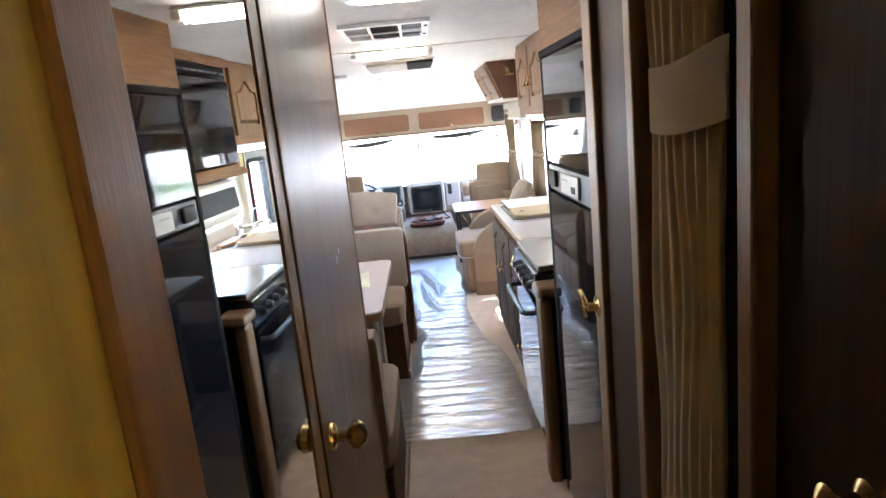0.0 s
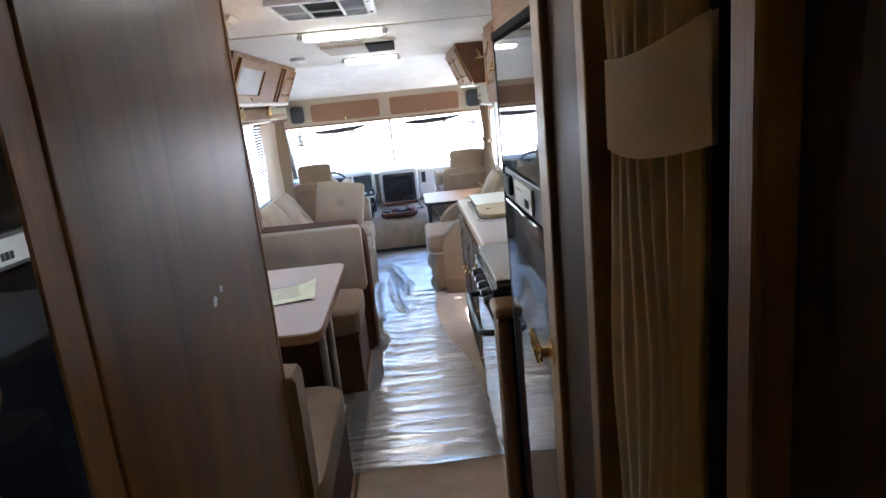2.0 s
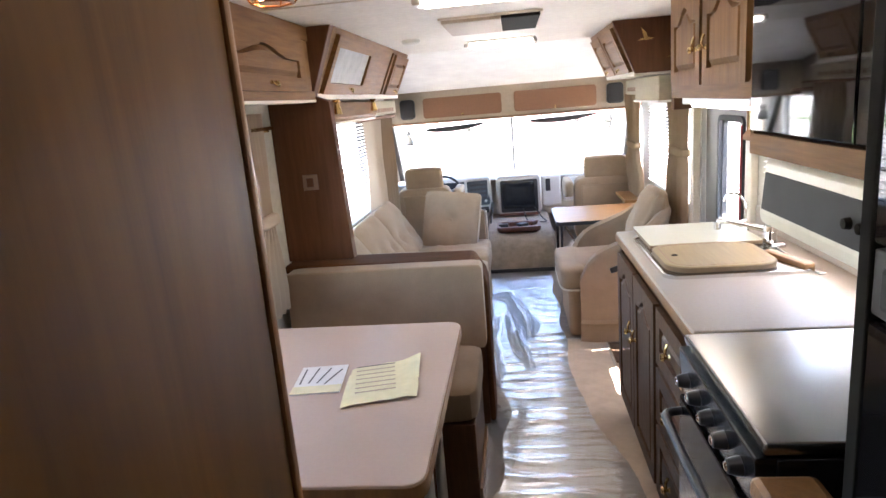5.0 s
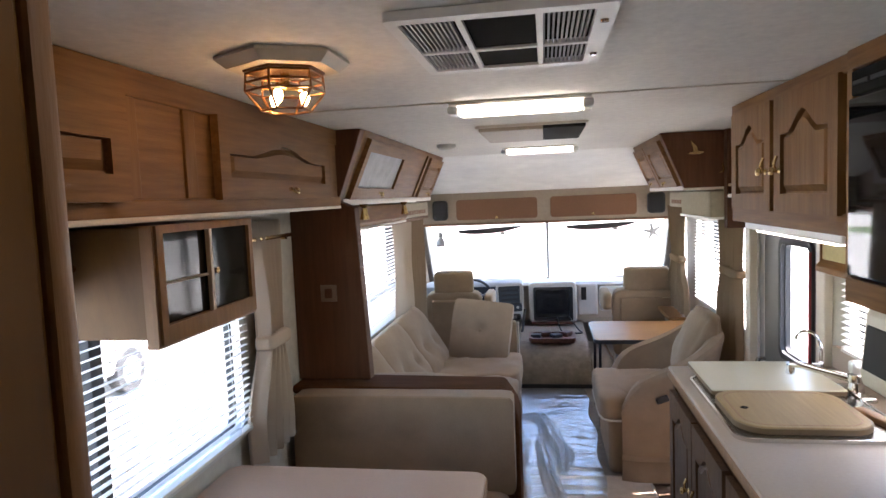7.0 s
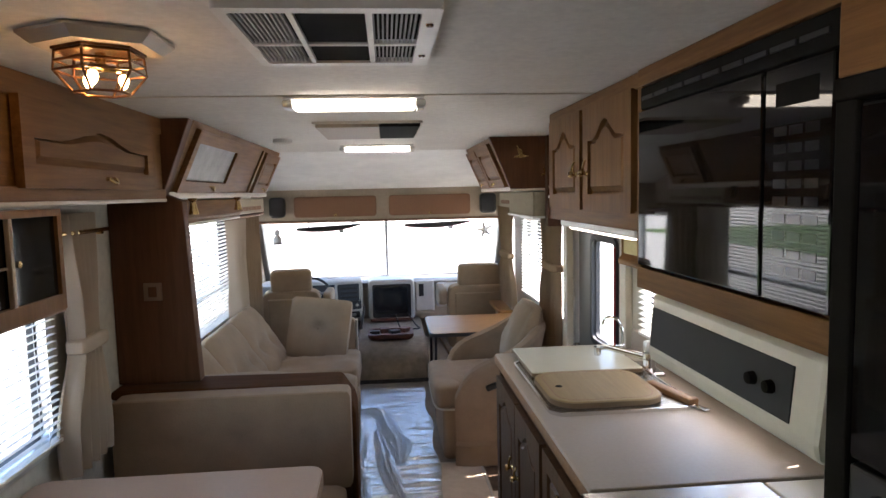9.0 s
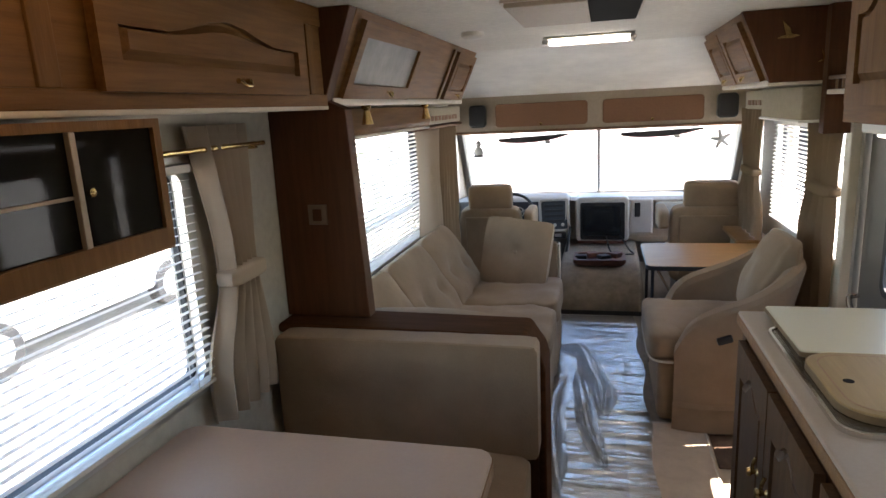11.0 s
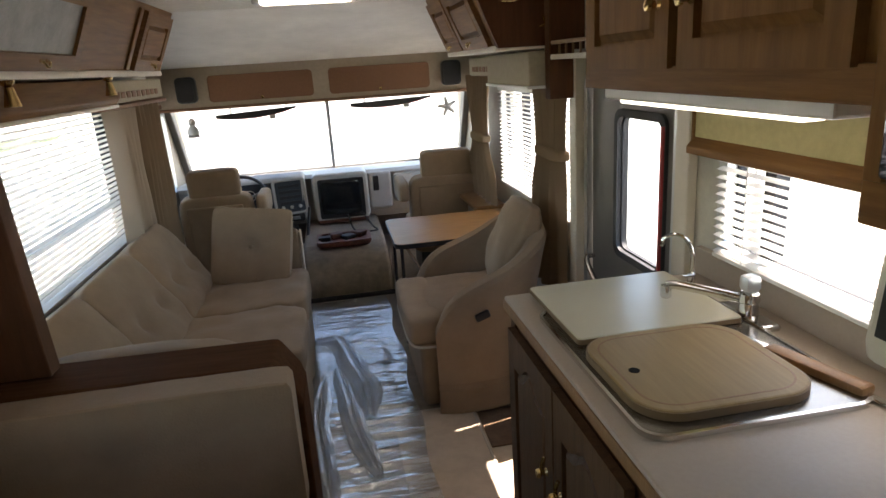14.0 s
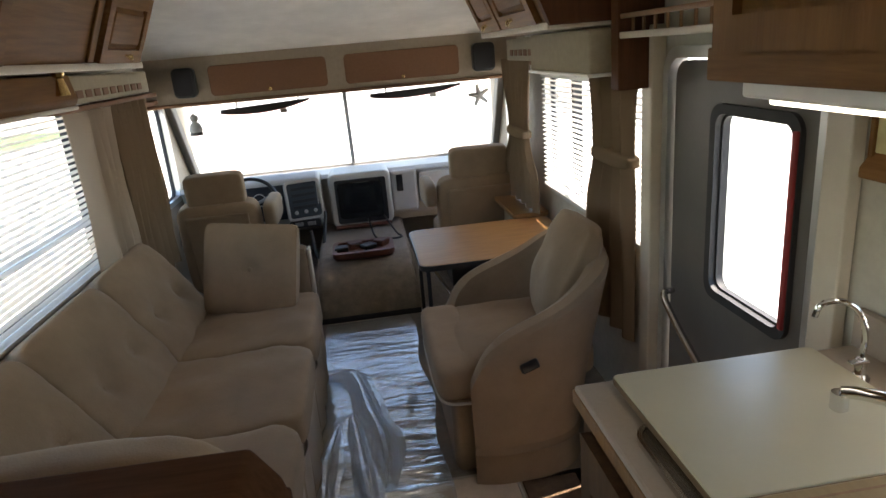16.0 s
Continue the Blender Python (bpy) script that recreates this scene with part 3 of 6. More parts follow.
part("panel", box(-0.256, 2.835, ZC - 0.012, -0.134, 3.00, ZC - 0.006, 0.002), MATTE, ac)
for x0, x1 in ((-0.365, -0.268), (-0.122, -0.035)):
    k = 0
    while x0 + k * 0.0085 + 0.004 < x1:
        part("slat", box(x0 + k * 0.0085, 2.592, ZC - 0.014, x0 + k * 0.0085 + 0.0035, 2.818, ZC - 0.006, 0), GREY, ac)
        part("slat", box(x0 + k * 0.0085, 2.837, ZC - 0.014, x0 + k * 0.0085 + 0.0035, 2.998, ZC - 0.006, 0), GREY, ac)
        k += 1
for y in (2.66, 2.92):
    part("knob", lathe([(0.008, 0), (0.007, -0.004), (0.003, -0.005)], (-0.018, y, ZC - 0.018)), CHROME, ac)
ac.location += Vector((0.022, 0.012, 0))

ht = thing("roof_hatch", "beige ceiling vent hatch with a dark open strip", "ceiling vent", "", (-0.15, 4.6, ZC))
part("frame", ring(rounded(-0.40, 4.33, 0.09, 4.97, 0.02), rounded(-0.375, 4.355, 0.065, 4.945, 0.015), "z", ZC - 0.012, ZC - 0.002), CREAM, ht)
part("shade", box(-0.385, 4.345, ZC - 0.028, -0.105, 4.95, ZC - 0.010, 0.004), TAN, ht)
part("screen", box(-0.105, 4.345, ZC - 0.026, 0.078, 4.95, ZC - 0.010, 0.004), MATTE, ht)

sd = thing("smoke_detector", "small white sensor on the ceiling near the sofa lockers", "smoke detector", "", (-0.66, 5.2, ZC))
part("body", lathe([(0.055, -0.001), (0.055, -0.02), (0.04, -0.032), (0.012, -0.035)], (-0.66, 5.2, ZC)), WHITE, sd)

# brass and glass lantern over the dinette
lx, ly = -0.645, 2.84
BULB = glow("warm_bulb", (1.0, 0.58, 0.22), 11.0)
BRONZE = material("dark_bronze_came", (0.16, 0.075, 0.028), 0.35, metal=0.8)
ll = thing("ceiling_lantern", "lit bronze lantern with clear glass sides over the dinette", "ceiling lamp", "", (lx, ly, ZC))


def hexa(r, z):
    return [Vector((lx + r * math.cos(radians(30 + 60 * k)), ly + r * math.sin(radians(30 + 60 * k)), z)) for k in range(6)]


def hex_shell(rows):
    bm = bmesh.new()
    v = [[bm.verts.new(p) for p in hexa(r, z)] for r, z in rows]
    for i in range(len(v) - 1):
        for k in range(6):
            bm.faces.new((v[i][k], v[i][(k + 1) % 6], v[i + 1][(k + 1) % 6], v[i + 1][k]))
    bm.faces.new(v[0])
    bm.faces.new(v[-1][::-1])
    return bm


part("plate", hex_shell([(0.142, ZC - 0.002), (0.142, ZC - 0.008), (0.118, ZC - 0.026), (0.092, ZC - 0.026)]), CREAM, ll, "cream sloping ceiling plate")
part("canopy", hex_shell([(0.086, ZC - 0.0265), (0.086, ZC - 0.031)]), BRONZE, ll)
rings = [hexa(0.080, ZC - 0.034), hexa(0.082, ZC - 0.052), hexa(0.084, ZC - 0.070), hexa(0.052, ZC - 0.110)]
for a in rings:
    for k in range(6):
        part("came", tube([a[k], a[(k + 1) % 6]], 0.0028, 6), BRONZE, ll)
for k in range(6):
    part("came", tube([a[k] for a in rings], 0.0028, 6), BRONZE, ll)
    for i in range(3):
        bm = bmesh.new()
        c = (rings[i][k], rings[i][(k + 1) % 6], rings[i + 1][(k + 1) % 6], rings[i + 1][k])
        bm.faces.new([bm.verts.new(p) for p in c])
        g = part("glass_panel", bm, PANE, ll, "bevelled clear glass panel")
        g.visible_shadow = False
part("socket_stem", lathe([(0.010, 0), (0.010, -0.022), (0.018, -0.025), (0.018, -0.031), (0.004, -0.034)], (lx, ly, ZC - 0.031), "z", 14), BRASS, ll)
for k in range(3):
    a = radians(270 + 120 * k)
    c = (lx + 0.040 * math.cos(a), ly + 0.040 * math.sin(a), ZC - 0.083)
    part("bulb", lathe([(0.003, 0.014), (0.008, 0.009), (0.010, 0), (0.006, -0.011), (0.002, -0.016)], c, "z", 12), BULB, ll, "glowing candle bulb")
    part("socket", tube([(lx, ly, ZC - 0.062), (c[0], c[1], ZC - 0.062), (c[0], c[1], ZC - 0.071)], 0.006, 10), BRASS, ll)


# ---- cabinet doors ----
def leaf(parent, w, h, m, arch=0.03, mat=None, pane=None, pull="bail", px=0.5, pz=0.12):
    """A framed door of width w and height h at the pose m (x right, z up, its face towards -y)."""
    f = min(0.055, w * 0.2)
    n = 10
    inner, outer = [(f, f), (w - f, f), (w - f, h - f - arch)], [(0, 0), (w, 0), (w, h)]
    for i in range(1, n):
        u = i / n
        x = (w - f) + (2 * f - w) * u
        q = max(0.0, 1 - abs(2 * u - 1) * 1.45)
        inner.append((x, h - f - arch + arch * (0.5 - 0.5 * math.cos(math.pi * q))))
        outer.append((w - w * u, h))
    inner.append((f, h - f - arch))
    outer.append((0, h))
    d = part("door", moved(ring(outer, inner, "y", -0.022, 0.0), m), mat or OAK, parent)
    bmw = 0.007
    field = [(f + bmw + (x - f) * (w - 2 * f - 2 * bmw) / (w - 2 * f), f + bmw + (z - f) * (h - 2 * f - 2 * bmw) / (h - 2 * f)) for x, z in inner]
    if pane:
        part("glass", moved(prism(inner, "y", -0.009, -0.004), m), pane, d, "frosted glass panel")
    else:
        bm = prism(inner, "y", -0.005, -0.002)
        deep = [(f + 0.026 + (x - f) * (w - 2 * f - 0.052) / (w - 2 * f), f + 0.026 + (z - f) * (h - 2 * f - 0.052) / (h - 2 * f)) for x, z in inner]
        own = bmesh.new()
        a = [own.verts.new((x, -0.005, z)) for x, z in field]
        b = [own.verts.new((x, -0.020, z)) for x, z in deep]
        own.faces.new(b)
        for i in range(len(a)):
            j = (i + 1) % len(a)
            own.faces.new((a[i], a[j], b[j], b[i]))
        part("raised_panel", moved(join(bm, own), m), mat or OAK, d)
    c = (w * px, -0.022, h * pz)
    if pull == "bail":
        bm = lathe([(0.007, 0), (0.006, -0.012), (0.004, -0.014)], (c[0] - 0.022, c[1], c[2]), "y", 10)
        lathe([(0.007, 0), (0.006, -0.012), (0.004, -0.014)], (c[0] + 0.022, c[1], c[2]), "y", 10, bm)
        tube(bend([(c[0] - 0.024, c[1] - 0.012, c[2]), (c[0] - 0.012, c[1] - 0.02, c[2] - 0.012), (c[0] + 0.012, c[1] - 0.02, c[2] - 0.012), (c[0] + 0.024, c[1] - 0.012, c[2])], 4), 0.004, 8, bm)
    else:
        bm = lathe([(0.011, 0), (0.006, -0.006), (0.006, -0.014), (0.013, -0.02), (0.011, -0.028), (0.004, -0.03)], c, "y", 14)
        tube(bend([(c[0], c[1] - 0.006, c[2] + 0.045), (c[0], c[1] - 0.014, c[2] + 0.02), (c[0], c[1] - 0.01, c[2])], 4), 0.005, 8, bm)
    part("handle", moved(bm, m), BRASS, d, "brass pull")
    return d


def left_pose(x, y, z, tilt=0):
    return pose(x, y, z, 0, 0, 90) @ pose(0, 0, 0, tilt)


def right_pose(x, y, z, tilt=0):
    return pose(x, y, z, 0, 0, -90) @ pose(0, 0, 0, tilt)


# ---- hall ----
hp = thing("hall_partition", "glossy oak-grained partition panel beside the dinette", "partition", "", (-0.325, 1.35, 0), "structure")
part("panel", box(-0.345, 0.908, 0, -0.303, 1.757, ZC, 0.004), PANEL, hp)
part("edge_strip", box(-0.348, 1.757, 0, -0.300, 1.77, ZC, 0.003), TRIM, hp)
kn = part("knob", lathe([(0.028, 0), (0.026, 0.006), (0.011, 0.012), (0.011, 0.03), (0.026, 0.042), (0.028, 0.055), (0.018, 0.066), (0.004, 0.07)], (-0.303, 0.985, 0.945), "x", 20), BRASS, hp, "brass door knob")
md = tagged(new("door_1"), "closed wardrobe door with a full-length mirror in an oak frame", "door", kind="structure")
md.location = (-0.33, 0.7, 0)
part("frame", ring([(0.376, 0.03), (0.905, 0.03), (0.905, ZC), (0.376, ZC)], [(0.388, 0.1), (0.845, 0.1), (0.845, ZC - 0.02), (0.388, ZC - 0.02)], "x", -0.345, -0.306), TRIM, md)
part("mirror", prism([(-0.344, 0.385), (-0.3275, 0.385), (-0.3085, 0.848), (-0.344, 0.848)], "z", 0.095, ZC - 0.025), MIRROR, md, "full-length mirror")
yp = thing("bedroom_partition", "oak-grained wall panel of the rear room, warm light in its yellow", "partition", "", (-0.325, 0.0, 0), "structure")
part("panel", box(-0.345, -0.75, 0, -0.305, 0.272, ZC, 0.003), PANEL_WARM, yp)
part("edge_strip", box(-0.35, 0.273, 0, -0.297, 0.374, ZC, 0.008), TRIM, yp)
structure("wall_bath_back", box(XL, 1.745, 0, -0.346, 1.775, ZC, 0), PANEL, "oak panelled wall at the end of the dinette", False)
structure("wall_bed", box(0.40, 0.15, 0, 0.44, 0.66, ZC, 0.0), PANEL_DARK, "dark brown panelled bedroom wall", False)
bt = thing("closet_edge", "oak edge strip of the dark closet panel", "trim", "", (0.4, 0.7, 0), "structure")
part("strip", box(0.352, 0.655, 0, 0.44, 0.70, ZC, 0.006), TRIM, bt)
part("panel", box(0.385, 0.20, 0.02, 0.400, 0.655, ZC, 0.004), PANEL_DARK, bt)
part("knob", lathe([(0.024, 0), (0.010, -0.01), (0.010, -0.03), (0.024, -0.045), (0.004, -0.06)], (0.385, 0.47, 1.06), "x", 18), BRASS, bt, "brass knob")

sd2 = tagged(new("door_2"), "open brown folding hall door standing against the wall", "door", kind="structure")
sd2.location = (0.38, 1.3, 0)
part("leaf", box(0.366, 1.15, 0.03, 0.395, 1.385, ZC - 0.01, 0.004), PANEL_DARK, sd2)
part("edge_trim", box(0.350, 1.385, 0, 0.42, 1.462, ZC, 0.006), TRIM, sd2, "light oak jamb beside the refrigerator")
part("back_trim", box(0.35, 1.105, 0, 0.40, 1.15, ZC, 0.005), TRIM, sd2)
hh = part("handle", lathe([(0.03, 0), (0.03, -0.006), (0.012, -0.012), (0.012, -0.03)], (0.353, 1.44, 1.0), "x", 16), BRASS, sd2, "brass lever handle")
part("lever", tube(bend([(0.323, 1.44, 1.0), (0.319, 1.46, 1.02), (0.319, 1.495, 1.03), (0.325, 1.505, 0.99), (0.332, 1.49, 0.955)], 5), 0.007, 8), BRASS, hh)
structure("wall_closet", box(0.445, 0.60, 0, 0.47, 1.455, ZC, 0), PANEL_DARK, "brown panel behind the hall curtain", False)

hc = thing("privacy_curtain", "brown striped privacy curtain tied back with a wide band", "curtain", "", (0.40, 0.9, 0.02))
part("cloth", moved(drape(0, 0.285, 0.03, 1.92, 7, 0.0085, tie=None, seed=2), pose(0.374, 0.775, 0, 0, 0, 90)), CURTAIN_DARK, hc)
bm = bmesh.new()
g = []
for j in range(5):
    row = []
    for i in range(17):
        u = i / 16
        row.append((0.356 - 0.012 * math.sin(math.pi * u), 0.735 + 0.295 * u, 1.545 - 0.025 * u - 0.012 * math.sin(math.pi * u) + 0.115 * (j / 4 - 0.5)))
    g.append(row)
for off in (0, 0.006):
    v = [[bm.verts.new((x + off, y, z)) for x, y, z in row] for row in g]
    for j in range(4):
        for i in range(16):
            bm.faces.new((v[j][i], v[j][i + 1], v[j + 1][i + 1], v[j + 1][i]))
part("tie_band", bm, CURTAIN_DARK, hc, "wide plain tie band")


# ---- galley ----
fr = thing("refrigerator", "tall black glass-fronted refrigerator with a pale control panel", "refrigerator", "", (0.66, 1.79, 0))
part("body", box(0.40, 1.465, 0.02, 0.98, 2.10, 1.715, 0.004), BLACK, fr)
part("freezer_door", box(0.368, 1.475, 1.338, 0.40, 2.068, 1.690, 0.006), BLACKGLASS, fr, "black glass upper door")
part("lower_door", box(0.368, 1.475, 0.06, 0.40, 2.068, 1.238, 0.006), BLACKGLASS, fr, "black glass lower door")
part("control_strip", box(0.371, 1.475, 1.244, 0.40, 2.068, 1.332, 0.004), BLACK, fr)
# pale grey instead of white: the shade on this panel is in its colour
cp = part("control_panel", box(0.363, 1.64, 1.256, 0.373, 1.863, 1.320, 0.002), LIGHTGREY, fr, "pale control panel with small buttons")
for k in range(3):
    part("button", box(0.3605, 1.672 + k * 0.016, 1.268, 0.3635, 1.684 + k * 0.016, 1.288, 0.001), CHARCOAL, cp)
part("print_bar", box(0.3615, 1.77, 1.298, 0.3635, 1.84, 1.303, 0), GREY, cp)
part("door_handle", box(0.358, 1.935, 1.262, 0.374, 2.03, 1.318, 0.012), RUBBER, fr, "recessed black pull")
part("door_edge", box(0.360, 1.464, 0.05, 0.376, 1.476, 1.70, 0.002), BLACK, fr)
part("door_edge", box(0.368, 2.070, 0.05, 0.400, 2.100, 1.70, 0.003), MATTE, fr, "matte black door edge")
part("top_trim", box(0.364, 1.466, 1.692, 0.40, 2.100, 1.715, 0.003), MATTE, fr)
fp = thing("refrigerator_cabinet", "oak panel closing the space above the refrigerator", "cabinet", "", (0.66, 1.79, 1.72))
part("panel", box(0.372, 1.465, 1.716, 0.98, 2.103, ZC - 0.003, 0.003), OAK_Y, fp)

ep = thing("galley_end_post", "oak end post between the refrigerator and the range", "cabinet end", "", (0.7, 2.2, 0))
part("panel", box(0.372, 2.215, 0, 1.0, 2.30, 0.80, 0.004), MATTE, ep, "black end panel")
part("post", box(0.325, 2.20, 0, 0.375, 2.29, 0.80, 0.014), TRIM, ep)
part("top", box(0.318, 2.19, 0.80, 0.44, 2.325, 0.845, 0.016), TRIM, ep, "light oak top with rounded edge")

rg = thing("kitchen_range", "black gas range with a steel cooktop cover and oven", "range", "", (0.68, 2.61, 0))
part("body", box(0.375, 2.335, 0.08, 1.0, 2.893, 0.865, 0.004), ENAMEL, rg)
part("cooktop_cover", box(0.350, 2.335, 0.872, 0.80, 2.893, 0.898, 0.006), STEEL, rg, "folding brushed steel cooktop cover")
part("cooktop_cover", box(0.804, 2.335, 0.872, 1.0, 2.893, 0.896, 0.006), BEIGEPLASTIC, rg, "rear leaf of the cooktop cover")
part("control_panel", prism([(0.345, 0.74), (0.335, 0.865), (0.38, 0.868), (0.38, 0.74)], "y", 2.34, 2.888, 0.004), ENAMEL, rg)
for k in range(5):
    kb = part("knob", lathe([(0.021, 0), (0.019, -0.012), (0.015, -0.026), (0.006, -0.028)], (0.339, 2.42 + k * 0.098, 0.80), "x", 16), BLACK, rg, "black knob with a chrome cap")
    part("cap", lathe([(0.011, -0.0285), (0.009, -0.031), (0.003, -0.032)], (0.339, 2.42 + k * 0.098, 0.80), "x", 12), CHROME, kb)
od = part("oven_door", box(0.335, 2.345, 0.20, 0.374, 2.883, 0.73, 0.006), BLACKGLASS, rg, "black glass oven door")
part("door_handle", tube(bend([(0.335, 2.37, 0.69), (0.295, 2.385, 0.69), (0.285, 2.45, 0.69), (0.285, 2.78, 0.69), (0.295, 2.845, 0.69), (0.335, 2.86, 0.69)], 5), 0.012, 10), BLACK, od, "black bar handle")
part("lower_drawer", box(0.345, 2.345, 0.09, 0.376, 2.883, 0.19, 0.006), ENAMEL, rg)

bc = thing("galley_cabinet", "oak galley base cabinet with drawers and panel doors", "cabinet", "", (0.7, 3.55, 0))
part("body", box(0.402, 2.90, 0.07, 1.0, 4.19, 0.855, 0.003), WALNUT, bc)
part("toe_kick", box(0.45, 2.90, 0.0, 1.0, 4.17, 0.07, 0), BLACK, bc)
part("face_frame", ring([(2.90, 0.07), (4.192, 0.07), (4.192, 0.858), (2.90, 0.858)], [(2.94, 0.10), (4.15, 0.10), (4.15, 0.83), (2.94, 0.83)], "x", 0.392, 0.404), OAK_SHADED, bc)
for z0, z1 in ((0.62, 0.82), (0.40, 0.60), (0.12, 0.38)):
    leaf(bc, 0.40, z1 - z0, right_pose(0.393, 3.345, z0), 0.0, OAK_SHADED, pull="knob", pz=0.5)
leaf(bc, 0.38, 0.70, right_pose(0.393, 4.155, 0.115), 0.05, OAK_SHADED, pull="knob", px=0.88, pz=0.62)
leaf(bc, 0.38, 0.70, right_pose(0.393, 3.765, 0.115), 0.05, OAK_SHADED, pull="knob", px=0.12, pz=0.62)

wt = thing("worktop", "beige laminate galley worktop with wood edging", "worktop", "", (0.7, 3.55, 0.86))
part("top", box(0.375, 2.897, 0.862, 1.015, 4.20, 0.90, 0.006), LAMINATE, wt)
part("edge_band", box(0.372, 2.897, 0.858, 0.378, 4.203, 0.890, 0.002), TRIM, wt)
part("backsplash", box(0.995, 2.897, 0.90, 1.017, 4.20, 0.985, 0.003), LAMINATE, wt)

sk = thing("sink", "steel sink rim set in the worktop under its boards", "sink", "", (0.66, 3.6, 0.9))
part("rim", prism(rounded(0.415, 3.385, 0.90, 4.02, 0.05), "z", 0.9005, 0.909, 0.003), STEEL, sk)
part("raised_lip", ring(rounded(0.413, 3.383, 0.902, 4.022, 0.052), rounded(0.421, 3.391, 0.894, 4.014, 0.046), "z", 0.9005, 0.9125), CHROME, sk, "bright raised lip")
wb = thing("sink_cover", "flat cream sink cover board on the worktop", "cover", "", (0.66, 3.98, 0.91))
part("board", prism(rounded(0.447, 3.79, 0.88, 4.175, 0.012), "z", 0.9095, 0.926, 0.003), BOARD_W, wb)
part("edge_band", ring(rounded(0.4455, 3.7885, 0.8815, 4.1765, 0.013), rounded(0.449, 3.792, 0.878, 4.173, 0.011), "z", 0.9100, 0.9225), BOARD_EDGE, wb, "worn brown edge band")
cb = thing("cutting_board", "worn wooden cutting board with a finger hole over the sink", "cutting board", "", (0.62, 3.6, 0.91))
part("board", prism(rounded(0.437, 3.425, 0.815, 3.783, 0.085, 8), "z", 0.9095, 0.930, 0.005), BOARD, cb)
part("groove", ring(rounded(0.458, 3.446, 0.794, 3.762, 0.07, 8), rounded(0.462, 3.450, 0.790, 3.758, 0.067, 8), "z", 0.9285, 0.9305), TRIM, cb)
part("edge", ring(rounded(0.4345, 3.4225, 0.8175, 3.7855, 0.0875, 8), rounded(0.440, 3.428, 0.812, 3.780, 0.082, 8), "z", 0.9098, 0.9265), BOARD_EDGE, cb, "darker worn board edge")
part("finger_hole", lathe([(0.012, 0), (0.012, 0.0012)], (0.495, 3.60, 0.9298)), MATTE, cb, "dark finger hole")

fc = thing("faucet", "chrome single-lever kitchen faucet with a long spout", "faucet", "", (0.915, 3.82, 0.9))
part("base", box(0.89, 3.73, 0.90, 0.945, 3.92, 0.918, 0.008), CHROME, fc)
part("column", lathe([(0.026, 0), (0.024, 0.012), (0.022, 0.03), (0.026, 0.034), (0.026, 0.056), (0.02, 0.06)], (0.915, 3.82, 0.918)), CHROME, fc)
part("spout", tube(bend([(0.915, 3.82, 0.955), (0.85, 3.86, 0.968), (0.775, 3.905, 0.982), (0.745, 3.925, 0.98)], 6), 0.013, 12, ends=0.011), CHROME, fc)
part("nozzle", lathe([(0.014, 0), (0.015, -0.03), (0.011, -0.034)], (0.745, 3.925, 0.98)), CHROME, fc)
part("lever", box(0.893, 3.80, 0.978, 0.937, 3.84, 1.022, 0.012), ALU, fc, "square chrome lever cap")
dt = thing("water_filter_tap", "slim chrome gooseneck filter tap", "faucet", "", (0.90, 4.06, 0.9))
part("base", lathe([(0.02, 0), (0.018, 0.012), (0.011, 0.02), (0.011, 0.05), (0.007, 0.055)], (0.90, 4.06, 0.90)), CHROME, dt)
part("spout", tube(bend([(0.90, 4.06, 0.95), (0.90, 4.06, 1.01), (0.885, 4.07, 1.052), (0.86, 4.085, 1.066), (0.835, 4.10, 1.055), (0.828, 4.105, 1.03)], 6), 0.006, 10), CHROME, dt)
part("lever", box(0.868, 4.045, 0.945, 0.905, 4.06, 0.953, 0.003), CHROME, dt)
br = thing("dish_brush", "wooden handled brush lying on chrome beside the sink", "brush", "", (0.86, 3.55, 0.91))
part("handle", box(-0.022, -0.13, 0.0, 0.022, 0.10, 0.026, 0.009), TRIM, br)
part("ferrule", box(-0.016, 0.10, 0.002, 0.016, 0.20, 0.02, 0.006), CHROME, br)
part("tip", box(-0.012, -0.19, 0.002, 0.012, -0.13, 0.008, 0.003), CHROME, br)
for o in br.children:
    o.matrix_parent_inverse = Matrix.Identity(4)
br.matrix_basis = pose(0.86, 3.54, 0.9005, 0, 0, 15)

# upper right cabinets, microwave and hood
uc = thing("galley_wall_cabinet", "oak wall cabinet with two arched panel doors over the sink", "cabinet", "", (0.8, 3.7, 1.46))
part("body", box(0.63, 3.20, 1.495, 1.015, 4.16, ZC - 0.003, 0.003), OAK, uc)
part("bottom_rail", box(0.618, 3.20, 1.49, 0.632, 4.165, 1.545, 0.003), OAK_Y, uc)
part("top_rail", box(0.618, 3.20, 1.885, 0.632, 4.165, ZC - 0.004, 0.003), OAK_Y, uc)
leaf(uc, 0.42, 0.35, right_pose(0.628, 4.13, 1.54), 0.06, pull="knob", px=0.90, pz=0.36)
leaf(uc, 0.44, 0.35, right_pose(0.628, 3.675, 1.54), 0.06, pull="knob", px=0.10, pz=0.36)
ul = thing("undercabinet_light", "lit white fluorescent light under the wall cabinet", "cabinet light", "", (0.8, 3.72, 1.45))
part("housing", box(0.645, 3.30, 1.462, 0.755, 4.10, 1.494, 0.006), WHITE, ul)
part("diffuser", box(0.675, 3.40, 1.449, 0.725, 4.07, 1.462, 0.005), glow("lit_cabinet_diffuser", (1.0, 0.95, 0.82), 0.7), ul, "glowing diffuser")

